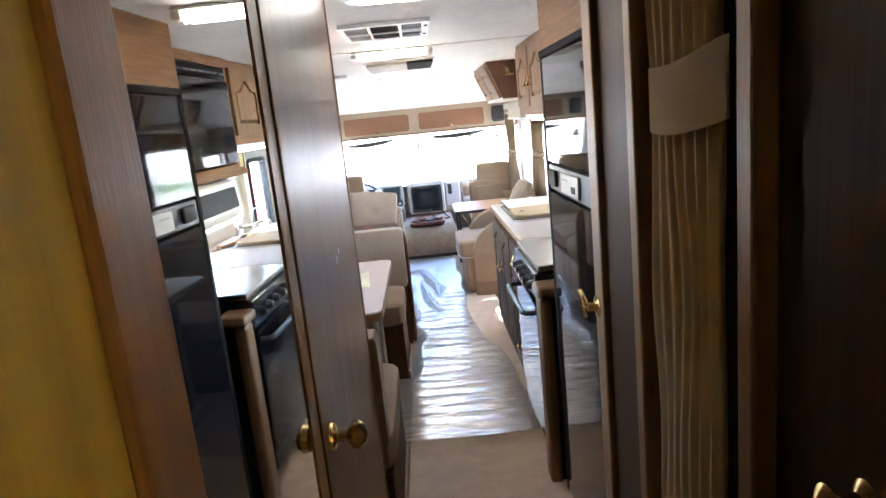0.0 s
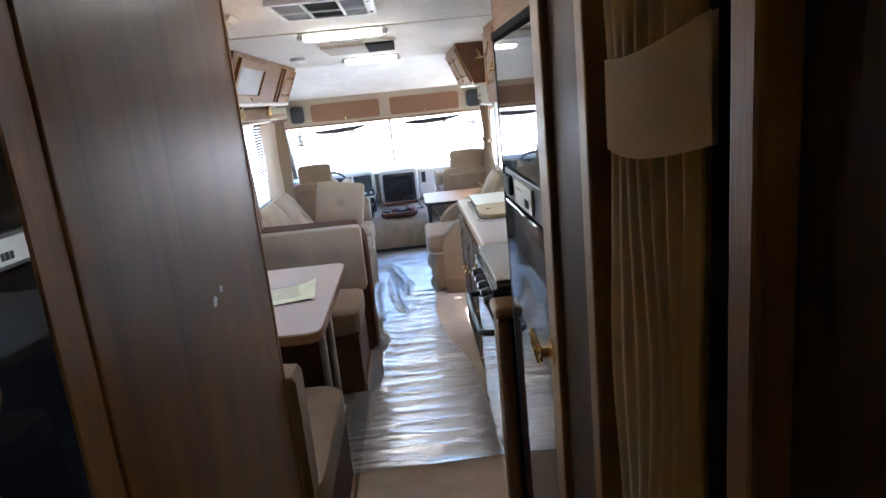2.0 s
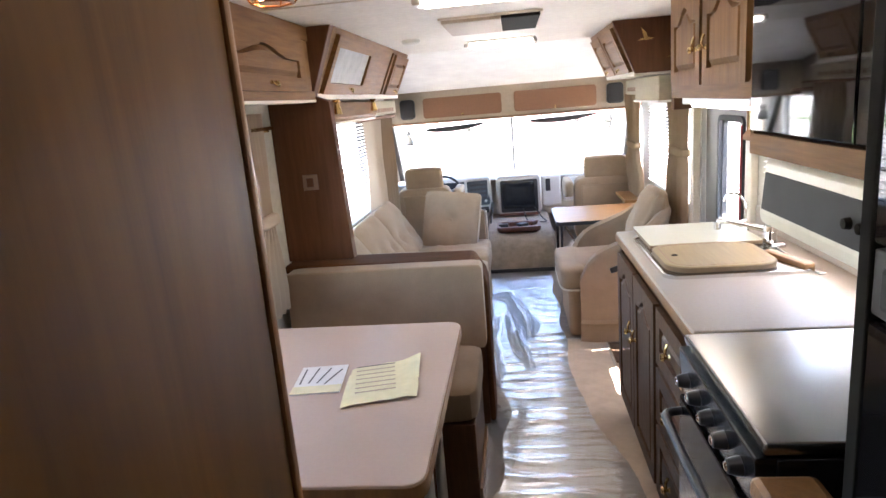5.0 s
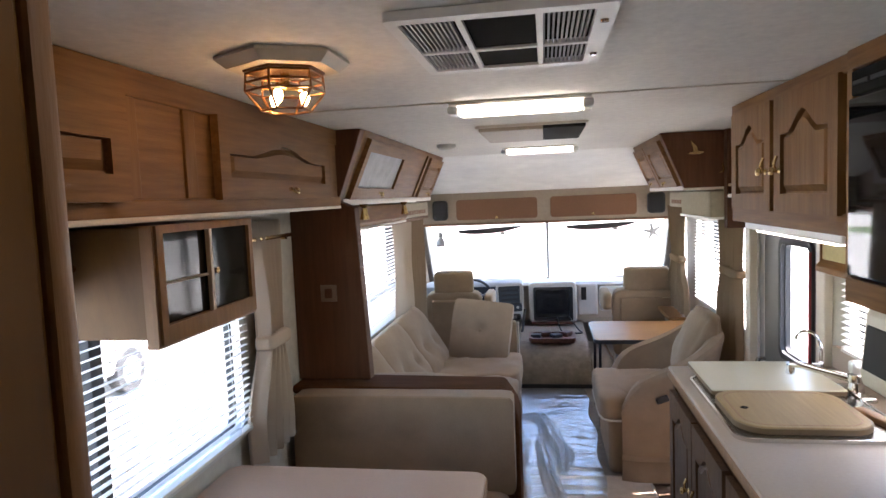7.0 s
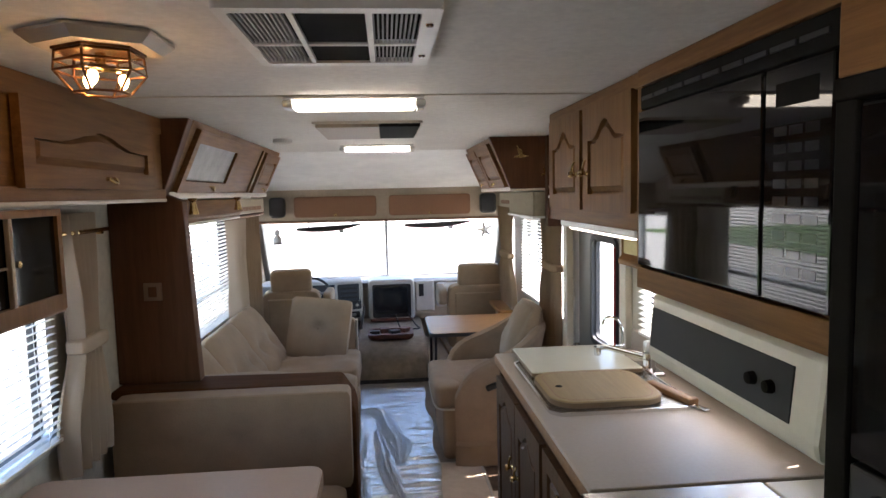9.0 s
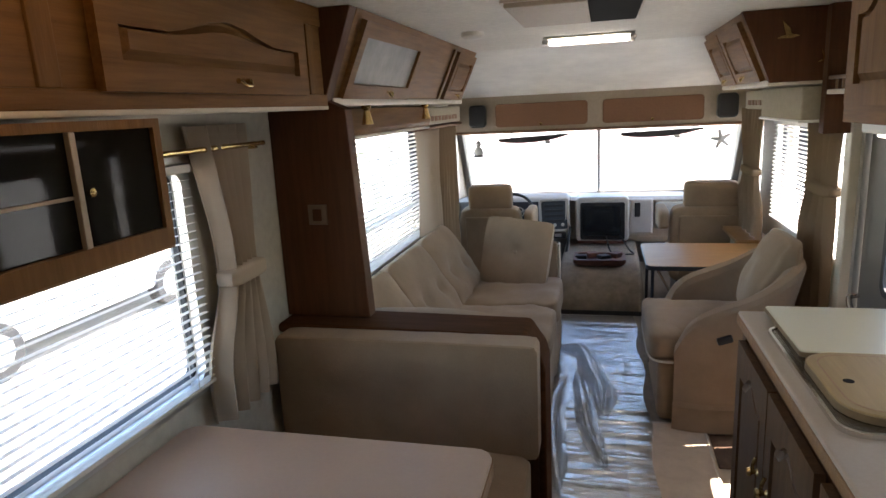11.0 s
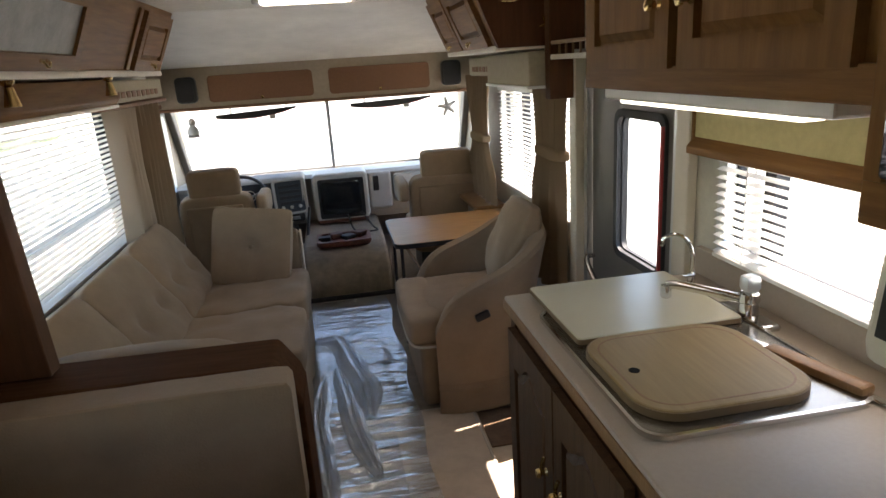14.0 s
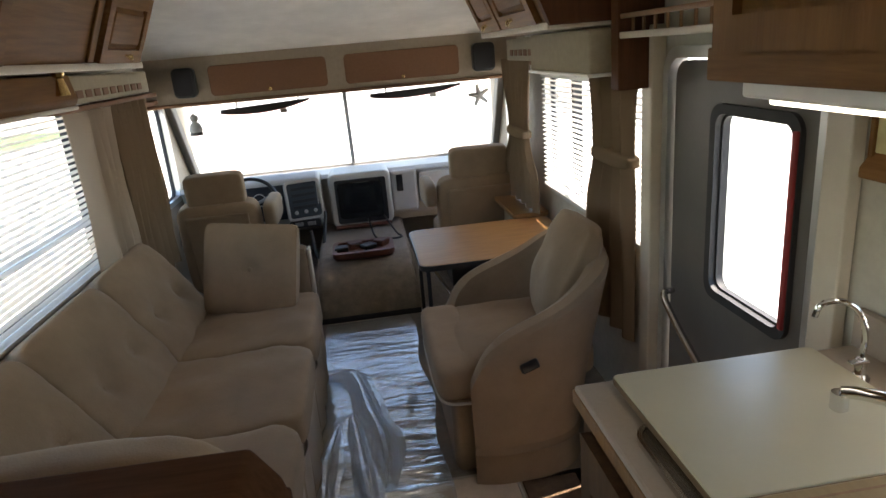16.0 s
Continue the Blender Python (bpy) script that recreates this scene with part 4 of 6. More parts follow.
mc = thing("microwave_cabinet", "oak surround of the built-in microwave", "cabinet", "", (0.8, 2.8, 1.36))
part("top_panel", box(0.61, 2.105, 1.885, 1.015, 3.198, ZC - 0.003, 0.003), OAK_Y, mc)
part("bottom_panel", box(0.61, 2.105, 1.335, 1.015, 3.198, 1.395, 0.003), OAK_Y, mc)
part("side_panel", box(0.61, 3.168, 1.395, 1.015, 3.198, 1.885, 0.002), OAK, mc)
part("side_panel", box(0.61, 2.105, 1.395, 1.015, 2.40, 1.885, 0.002), OAK, mc)
mw = thing("microwave", "built-in black microwave with a glass door", "microwave", "", (0.8, 2.8, 1.4))
part("body", box(0.63, 2.41, 1.40, 1.0, 3.163, 1.88, 0.003), BLACK, mw)
part("door", box(0.598, 2.596, 1.403, 0.63, 3.163, 1.815, 0.005), BLACKGLASS, mw, "black glass door")
part("control_panel", box(0.598, 2.41, 1.403, 0.63, 2.590, 1.815, 0.005), BLACKGLASS, mw, "black control panel")
part("vent", box(0.604, 2.41, 1.820, 0.63, 3.163, 1.878, 0.004), MATTE, mw, "black vent strip")
for k in range(9):
    part("vent_slat", box(0.600, 2.43 + k * 0.081, 1.843, 0.606, 2.50 + k * 0.081, 1.853, 0.001), CHARCOAL, mw)
LEGEND = material("grey_keypad_print", (0.030, 0.030, 0.032), 0.05, spec=0.32)
for r in range(9):
    for c in range(3):
        part("key", box(0.5972, 2.440 + c * 0.042, 1.455 + r * 0.030, 0.5985, 2.474 + c * 0.042, 1.471 + r * 0.030, 0), LEGEND, mw)
part("display", box(0.5970, 2.445, 1.745, 0.5985, 2.555, 1.785, 0), MATTE, mw)
hd = thing("range_hood", "cream range hood with a black control face", "range hood", "", (0.8, 2.8, 1.17))
part("shell", prism([(0.70, 1.105), (0.645, 1.13), (0.64, 1.16), (0.655, 1.315), (0.69, 1.334), (1.01, 1.334), (1.01, 1.105)], "y", 2.48, 3.195, 0.012), BEIGEPLASTIC, hd)
part("face", prism([(0.639, 1.172), (0.6485, 1.28), (0.656, 1.28), (0.646, 1.172)], "y", 2.56, 3.175, 0.002), CHARCOAL, hd, "dark inset control face")
for y in (2.62, 2.68):
    part("knob", lathe([(0.014, 0), (0.012, -0.014), (0.004, -0.016)], (0.643, y, 1.225), "x", 14), MATTE, hd)
structure("galley_back_trim", box(0.97, 2.06, 1.0, 1.018, 2.33, 1.335, 0.003), CREAM, "cream filler beside the range")

gv = thing("window_valance", "oak and pale yellow cloth valance over the galley window", "valance", "", (0.97, 3.6, 1.3))
part("board", box(0.925, 2.95, 1.335, 1.017, 4.12, 1.493, 0.004), material("pale_yellow_cloth", (0.47, 0.41, 0.20), 0.8, scale=50, bump=0.2, bump_scale=200), gv)
part("lower_rail", prism([(0.905, 1.29), (0.905, 1.31), (0.93, 1.34), (1.017, 1.34), (1.017, 1.29)], "y", 2.94, 4.13, 0.004), OAK_Y, gv)
part("end_board", box(0.92, 4.118, 1.30, 1.018, 4.13, 1.493, 0.002), OAK, gv)


def blind(x, y0, y1, z0, z1, face, tapes, label, pitch=0.024):
    t = thing("mini_blind", label, "blind", "mini blinds", (x, (y0 + y1) / 2, z0))
    part("head_rail", box(x - 0.012, y0, z1 - 0.024, x + 0.012, y1, z1, 0.002), WHITE, t)
    part("bottom_rail", box(x - 0.010, y0, z0, x + 0.010, y1, z0 + 0.012, 0.002), WHITE, t)
    bm = bmesh.new()
    v = [bm.verts.new(p) for p in ((-0.0105, y0, -0.004 * face), (0, y0, 0.001), (0.0105, y0, 0.004 * face), (-0.0105, y1, -0.004 * face), (0, y1, 0.001), (0.0105, y1, 0.004 * face))]
    for a, b in ((0, 1), (1, 2)):
        bm.faces.new((v[a], v[b], v[b + 3], v[a + 3]))
    me = mesh_of(bm, "slat", SLAT)
    z = z0 + 0.02
    while z < z1 - 0.026:
        s = new("slat", me)
        s.parent = t
        s.matrix_parent_inverse = Matrix.Translation(-t.location)
        s.location = (x, 0, z)
        z += pitch
    for y in tapes:
        for dx in (-0.013, 0.0125):
            part("ladder_cord", box(x + dx, y - 0.0015, z0 + 0.01, x + dx + 0.001, y + 0.0015, z1 - 0.02, 0), WHITE, t)
    return t


blind(XL + 0.03, WIN_S[0] + 0.02, WIN_S[1] - 0.01, WIN_S[2] + 0.01, WIN_S[3], -0.9, (4.75, 5.95), "white horizontal mini blind lowered over the sofa window")
blind(XL + 0.03, WIN_D[0] + 0.02, WIN_D[1] - 0.01, WIN_D[2] + 0.01, WIN_D[3], 0.2, (2.55, 3.52), "open white mini blind over the dinette window")
blind(XR - 0.03, WIN_G[0] + 0.02, WIN_G[1] - 0.01, WIN_G[2] - 0.003, WIN_G[3] - 0.04, 0.9, (3.15, 3.45, 3.95), "white mini blind over the galley window")
blind(XR - 0.03, 5.215, 6.46, WIN_R[2] + 0.01, WIN_R[3], 0.6, (5.5, 6.15), "white mini blind beside the folding table")

# ---- entry door and step well ----
ed = tagged(new("door_3"), "closed grey entry door with a tall rounded window and red gasket", "door", kind="structure")
ed.location = (XR + 0.03, 4.72, -0.4)
win_o, win_i = rounded(4.435, 0.78, 4.83, 1.37, 0.05), rounded(4.462, 0.808, 4.802, 1.343, 0.04)
part("skin", ring(rounded(4.375, -0.40, 5.065, 1.485, 0.06), rounded(4.435, 0.78, 4.83, 1.37, 0.05), "x", XR + 0.005, XR + 0.045), DOORGREY, ed)
part("window_frame", ring(win_o, win_i, "x", XR - 0.008, XR + 0.04), RUBBER, ed)
part("gasket", ring(win_i, rounded(4.469, 0.815, 4.795, 1.336, 0.036), "x", XR + 0.012, XR + 0.03), RUBBER, ed, "window gasket")
part("red_strip", box(XR - 0.016, 4.440, 0.82, XR - 0.004, 4.458, 1.33, 0.004), RED, ed, "dark red strip along the window edge")
gp = part("pane", prism(win_i, "x", XR + 0.022, XR + 0.027), PANE, ed)
gp.visible_shadow = False
part("jamb", ring(rounded(4.33, -0.43, 5.11, 1.53, 0.09), rounded(4.365, -0.40, 5.075, 1.495, 0.07), "x", XR - 0.018, XR + 0.012), ALU, ed, "rounded aluminium jamb")
part("grab_bar", tube(bend([(XR - 0.01, 5.02, 0.72), (XR - 0.05, 5.0, 0.70), (XR - 0.06, 4.8, 0.60), (XR - 0.06, 4.6, 0.52), (XR - 0.01, 4.55, 0.50)], 6), 0.012, 12), CHROME, ed, "chrome grab bar")
sw = bmesh.new()
box(0.66, 4.36, -0.24, 0.80, 5.08, -0.19, 0.01, sw)
box(0.80, 4.36, -0.46, XR, 5.08, -0.41, 0.01, sw)
box(0.64, 4.36, -0.24, 0.665, 5.08, -0.02, 0.004, sw)
box(0.785, 4.36, -0.46, 0.805, 5.08, -0.2, 0.004, sw)
structure("step_well", sw, STEPCARPET, "brown carpeted entry steps down to the door")
structure("landing", box(0.44, 4.36, -0.07, 0.665, 5.08, -0.018, 0.006), RUNNER, "pale carpeted landing inside the entry door")
for y0, y1 in ((4.33, 4.36), (5.08, 5.11)):
    structure("step_wall", box(0.44, y0, -0.5, XR, y1, -0.002, 0), WALNUT, "brown side of the step well", False)


# ---- dinette ----
SL = [(-1.198, 1.635), (-0.99, 1.635), (-0.857, ZC - 0.003), (-1.198, ZC - 0.003)]
oc = thing("dinette_wall_cabinet", "oak wall cabinet with arched panel doors over the dinette", "cabinet", "", (-1.0, 2.9, 1.6))
part("body", box(-1.198, 1.78, 1.615, -0.975, 4.135, ZC - 0.003, 0.003), OAK_Y, oc)
part("bottom_rail", box(-0.982, 1.78, 1.610, -0.963, 4.135, 1.65, 0.005), OAK_Y, oc)
part("top_rail", box(-0.982, 1.78, 1.868, -0.968, 4.135, ZC - 0.004, 0.004), OAK_Y, oc)
part("light_strip", box(-1.03, 1.78, 1.600, -0.96, 4.13, 1.612, 0.003), CREAM, oc, "pale strip along the lower edge")
for y in (2.745, 2.975, 4.02):
    part("stile", box(-0.982, y, 1.65, -0.968, y + 0.05, 1.868, 0.003), OAK, oc)
leaf(oc, 0.86, 0.225, left_pose(-0.967, 3.10, 1.645), 0.045, OAK_Y, px=0.55, pz=0.14)
leaf(oc, 0.78, 0.225, left_pose(-0.967, 1.95, 1.645), 0.045, OAK_Y, px=0.55, pz=0.14)

gc = thing("glass_door_cabinet", "hanging oak cabinet with two dark glass sliding doors", "cabinet", "", (-1.05, 2.97, 1.32))
part("body", box(-1.195, 2.76, 1.345, -0.945, 3.185, 1.592, 0.004), PANEL, gc)
part("front_frame", ring([(2.752, 1.335), (3.192, 1.335), (3.192, 1.592), (2.752, 1.592)], [(2.775, 1.375), (3.172, 1.375), (3.172, 1.575), (2.775, 1.575)], "x", -0.945, -0.915), OAK, gc, "oak front frame")
part("wood_edge", ring([(2.745, 1.328), (3.199, 1.328), (3.199, 1.5925), (2.745, 1.5925)], [(2.753, 1.336), (3.191, 1.336), (3.191, 1.591), (2.753, 1.591)], "x", -0.95, -0.922), TRIM, gc)
part("glass_door", box(-0.934, 2.775, 1.375, -0.930, 2.98, 1.575, 0), DARKPANE, gc, "dark sliding glass door")
part("glass_door", box(-0.928, 2.965, 1.375, -0.924, 3.172, 1.575, 0), DARKPANE, gc, "dark sliding glass door")
part("bar", box(-0.926, 2.962, 1.375, -0.914, 2.976, 1.575, 0.002), TAN, gc)
part("shelf_edge", box(-0.929, 2.775, 1.462, -0.922, 2.962, 1.468, 0.001), TAN, gc)
part("knob", lathe([(0.006, 0), (0.008, 0.01), (0.003, 0.013)], (-0.924, 2.995, 1.47), "x", 10), BRASS, gc)

post = thing("sofa_divider", "dark brown wood divider panel between dinette and sofa", "partition", "", (-1.0, 4.17, 0.82), "structure")
part("panel", prism([(-1.198, 0.855), (-0.872, 0.855), (-0.905, 1.60), (-0.975, 1.63), (-0.858, ZC - 0.003), (-1.198, ZC - 0.003)], "y", 4.137, 4.20, 0.004), WALNUT, post)
lsw = thing("wall_switch", "square brown wall switch on the brown divider", "switch", "", (-1.04, 4.137, 1.22))
part("plate", box(-1.075, 4.129, 1.20, -1.003, 4.137, 1.272, 0.003), SWITCH, lsw)
part("rocker", box(-1.055, 4.123, 1.215, -1.023, 4.130, 1.257, 0.002), WALNUT, lsw)

tb = thing("dinette_table", "pinkish laminate dinette table with rounded wood edge", "table", "", (-0.75, 2.97, 0))
part("tabletop", prism(rounded(-1.19, 2.45, -0.312, 3.50, 0.05), "z", 0.718, 0.742, 0.004), TABLETOP, tb)
part("edge_band", ring(rounded(-1.193, 2.447, -0.309, 3.503, 0.052), rounded(-1.18, 2.46, -0.322, 3.49, 0.045), "z", 0.700, 0.735), TRIM, tb)
part("leg", tube([(-0.40, 2.98, 0.70), (-0.40, 2.98, 0.0)], 0.018, 12), ALU, tb)
part("leg", tube([(-0.40, 3.24, 0.70), (-0.40, 3.24, 0.0)], 0.018, 12), ALU, tb)
part("foot_rail", box(-0.42, 2.92, 0.0, -0.38, 3.30, 0.02, 0.006), ALU, tb)


def bench(name_label, y0, y1, back_at, facing):
    b = thing("dinette_bench", name_label, "bench", "dinette benches", (-0.72, (y0 + y1) / 2, 0))
    part("base", box(-1.19, y0, 0, -0.285, y1, 0.33, 0.004), WALNUT, b)
    part("trim", box(-0.286, y0, 0.0, -0.272, y1, 0.05, 0.003), TRIM, b)
    part("seat_cushion", moved(cushion(0.93, y1 - y0 + 0.02, 0.15, 0.10, 12, seed=y0, square=12.0), pose(-0.735, (y0 + y1) / 2, 0.40)), CLOTH2, b)
    m = pose(-0.705, back_at, 0.642, 90, 0, 0) if facing < 0 else pose(-0.735, back_at, 0.66, 90, 0, 180)
    part("back_cushion", moved(cushion(0.91, 0.40, 0.11, 0.06, 18, square=30.0, tufts=((-0.25, 0.02, 0.012), (0.0, 0.02, 0.012), (0.25, 0.02, 0.012)), seed=y0 + 3), m), CLOTH, b)
    return b


bench("beige velour dinette bench with a low buttoned back", 3.46, 3.96, 4.0, -1)
bench("beige velour dinette bench against the hall wall", 1.86, 2.58, 1.84, 1)

ls = thing("low_divider", "low brown divider with a rounded wood cap behind the dinette bench", "partition", "", (-0.73, 4.18, 0))
part("panel", box(-1.198, 4.065, 0, -0.262, 4.25, 0.74, 0.004), WALNUT, ls)
part("cap", prism([(-1.198, 0.815), (-0.315, 0.805), (-0.262, 0.71), (-0.232, 0.71), (-0.245, 0.76), (-0.297, 0.84), (-1.198, 0.853)], "y", 4.045, 4.25, 0.014), CAPWOOD, ls, "rounded brown wood cap")
part("edge_strip", box(-0.262, 4.06, 0.02, -0.235, 4.265, 0.72, 0.008), CAPWOOD, ls)

pp = thing("folded_paper", "unfolded pale yellow form lying on the dinette table", "paper", "", (-0.5, 2.98, 0.742))
bm = bmesh.new()
g = []
for j in range(9):
    row = []
    for i in range(9):
        u, v = i / 8, j / 8
        p = Vector((-0.60, 2.815, 0)) * (1 - u) * (1 - v) + Vector((-0.39, 2.87, 0)) * u * (1 - v) + Vector((-0.635, 3.08, 0)) * (1 - u) * v + Vector((-0.415, 3.15, 0)) * u * v
        row.append(bm.verts.new((p.x, p.y, 0.744 + 0.010 * abs(math.sin(3 * math.pi * u)) * 0.5 + 0.018 * max(0, u - 0.8) * 5 * (v > 0.5) + 0.004 * math.sin(5 * v + 2 * u))))
    g.append(row)
for j in range(8):
    for i in range(8):
        bm.faces.new((g[j][i], g[j][i + 1], g[j + 1][i + 1], g[j + 1][i]))
ext = bmesh.ops.extrude_face_region(bm, geom=list(bm.faces))
bmesh.ops.translate(bm, vec=(0, 0, 0.001), verts=[e for e in ext["geom"] if isinstance(e, bmesh.types.BMVert)])
part("sheet", bm, PAPER, pp)
for k in range(7):
    part("print_line", moved(box(-0.06, -0.003, 0, 0.06, 0.003, 0.0006, 0), pose(-0.515 - 0.006 * k, 2.90 + 0.03 * k, 0.7555, 0, 0, 14)), INK if k == 6 else TAN, pp)
mgz = thing("brochure", "white and yellow printed brochure on the dinette table", "brochure", "", (-0.71, 3.0, 0.742))
part("cover", moved(box(-0.075, -0.10, 0, 0.075, 0.10, 0.004, 0.001), pose(-0.715, 3.01, 0.7425, 0, 0, 6)), PRINT, mgz)
part("band", moved(box(-0.075, -0.10, 0, 0.075, -0.05, 0.001, 0), pose(-0.715, 3.01, 0.7466, 0, 0, 6)), PAPER, mgz)
for k in range(4):
    part("print_bar", moved(box(-0.06 + 0.03 * k, -0.03, 0, -0.055 + 0.03 * k, 0.08, 0.001, 0), pose(-0.715, 3.01, 0.7466, 0, 0, 6 - 7 * k)), INK, mgz)

# ---- sofa ----
so = thing("sofa", "long beige velour sofa with buttoned back cushions", "sofa", "", (-0.75, 5.25, 0))
part("base", box(-1.16, 4.30, 0.03, -0.325, 6.16, 0.32, 0.02), CLOTH2, so)
part("skirt", moved(drape(0, 1.84, 0.02, 0.30, 9, 0.008, nz=6, seed=1), pose(-0.318, 4.31, 0, 0, 0, 90)), CURTAIN, so, "gathered beige skirt")
for k, (y0, y1) in enumerate(((4.34, 4.93), (4.94, 5.54), (5.55, 6.15))):
    part("seat_cushion", moved(cushion(0.74, y1 - y0, 0.17, 0.16, 18, wrinkle=0.018, seed=11 + k, square=9.0), pose(-0.665, (y0 + y1) / 2, 0.40, 0, -2, 0)), CLOTH2, so)
    part("back_cushion", moved(cushion(0.50, y1 - y0 + 0.01, 0.17, 0.26, 18, tufts=((0.03, -0.13, 0.034), (0.03, 0.13, 0.034)), seed=21 + k, wrinkle=0.01, square=9.0), pose(-1.00, (y0 + y1) / 2, 0.60, 0, 58, 0)), CLOTH, so)
    for dy in (-0.13, 0.13):
        part("button", moved(lathe([(0.013, 0), (0.011, 0.007), (0.003, 0.010)], (0, 0, 0), "z", 10), pose(-1.00, (y0 + y1) / 2 + dy, 0.60, 0, 58, 0) @ pose(0.03, 0, 0.036)), CLOTH2, so)
part("arm", moved(cushion(0.74, 0.18, 0.60, 0.16, 14, seed=31), pose(-0.73, 4.36, 0.515)), CLOTH, so, "rounded padded arm")
part("arm", box(-0.46, 6.155, 0.04, -0.335, 6.25, 0.70, 0.03), CLOTH, so, "padded arm post")
part("arm_face", box(-0.337, 6.165, 0.06, -0.322, 6.24, 0.685, 0.01), PIPING, so, "pale arm front panel")
pl = thing("throw_pillow", "square beige buttoned pillow standing on the sofa", "pillow", "", (-0.60, 6.02, 0.47))
part("body", moved(cushion(0.43, 0.43, 0.17, 0.75, 16, tufts=((0, 0, 0.03),), seed=41, square=22.0), pose(-0.585, 6.03, 0.66, 74, 6, -6)), CLOTH, pl)
part("button", moved(lathe([(0.013, 0), (0.011, 0.007), (0.003, 0.010)], (0, 0, 0), "z", 10), pose(-0.585, 6.03, 0.66, 74, 6, -6) @ pose(0, 0, 0.044)), CLOTH2, pl)

cl = thing("sofa_wall_cabinet", "slanted oak wall cabinet over the sofa with a frosted glass door", "cabinet", "", (-1.0, 5.2, 1.63))
part("body", prism(SL, "y", 4.20, 6.33, 0.003), OAK_Y, cl)
tilt = math.degrees(math.atan2(0.133, 0.297))
part("bottom_rail", box(-1.19, 4.20, 1.612, -0.97, 6.34, 1.64, 0.006), CREAM, cl, "pale bottom rail")
leaf(cl, 0.80, 0.285, left_pose(-0.985, 4.27, 1.645, tilt), 0.0, OAK_Y, pane=material("frosted_glass", (0.23, 0.215, 0.19), 0.5, dark=(0.16, 0.15, 0.135), scale=14, bump=0.5, bump_scale=60, spec=0.3), px=0.6, pz=0.12)
leaf(cl, 0.50, 0.285, left_pose(-0.985, 5.79, 1.645, tilt), 0.0, OAK_Y, px=0.6, pz=0.12)
part("stile", moved(box(0, -0.012, 0.0, 0.05, 0.0, 0.29, 0.004), left_pose(-0.985, 5.70, 1.645, tilt)), OAK, cl)
vb = thing("window_valance", "oak valance board over the sofa window", "valance", "", (-1.1, 5.0, 1.5))
part("board", prism([(-1.198, 1.505), (-1.02, 1.49), (-1.005, 1.515), (-1.02, 1.605), (-1.198, 1.605)], "y", 4.20, 5.62, 0.005), OAK_Y, vb)
part("lower_edge", box(-1.04, 4.20, 1.480, -1.01, 5.62, 1.495, 0.004), CREAM, vb)
av = thing("air_strip", "tan slotted trim strip beside the cab", "trim", "", (-1.1, 6.0, 1.5))
part("strip", box(-1.198, 5.63, 1.495, -1.05, 6.62, 1.60, 0.008), VALANCE, av)
for k in range(9):
    part("slot", box(-1.052, 5.72 + 0.09 * k, 1.515, -1.046, 5.78 + 0.09 * k, 1.545, 0.002), LOCKER, av)
for y in (4.55, 5.45):
    t = thing("reading_lamp", "small brass reading lamp under the sofa cabinet", "lamp", "reading lamps", (-0.97, y, 1.61))
    part("mount", lathe([(0.022, 0), (0.018, -0.012), (0.006, -0.02)], (-0.985, y, 1.612)), BRASS, t)
    part("shade", lathe([(0.012, 0), (0.016, -0.02), (0.024, -0.055), (0.02, -0.056)], (-0.982, y, 1.592)), BRASS, t)

# ---- right side ahead of the door ----
cr = thing("locker_cabinet", "slanted oak locker with a dark brown end panel", "cabinet", "", (0.8, 5.8, 1.63))
SR = [(XR - 0.003, 1.63), (0.665, 1.63), (0.535, ZC - 0.003), (XR - 0.003, ZC - 0.003)]
part("body", prism(SR, "y", 5.235, 6.33, 0.003), OAK_Y, cr)
part("end_panel", prism([(XR - 0.003, 1.625), (0.655, 1.625), (0.528, ZC - 0.003), (XR - 0.003, ZC - 0.003)], "y", 5.20, 5.236, 0.003), WALNUT, cr, "dark brown end panel")
part("bottom_rail", box(0.65, 5.22, 1.612, XR - 0.004, 6.34, 1.636, 0.005), CREAM, cr)
leaf(cr, 0.52, 0.285, right_pose(0.66, 5.83, 1.642, math.degrees(math.atan2(0.13, 0.30))), 0.0, OAK_Y, px=0.4, pz=0.12)
leaf(cr, 0.42, 0.285, right_pose(0.66, 6.28, 1.642, math.degrees(math.atan2(0.13, 0.30))), 0.0, OAK_Y, px=0.4, pz=0.12)


def brass_bird(x, z, s):
    t = thing("brass_bird", "small brass flying bird ornament on the locker end", "ornament", "brass birds", (x, 5.2, z))
    part("body", prism([(x - 0.045 * s, z - 0.012 * s), (x + 0.01 * s, z - 0.014 * s), (x + 0.05 * s, z - 0.004 * s), (x + 0.01 * s, z + 0.006 * s), (x - 0.03 * s, z - 0.002 * s)], "y", 5.190, 5.199, 0.002), BRASS, t)
    part("wing", prism([(x - 0.012 * s, z), (x + 0.012 * s, z), (x + 0.004 * s, z + 0.03 * s), (x - 0.028 * s, z + 0.062 * s)], "y", 5.186, 5.196, 0.002), BRASS, t)


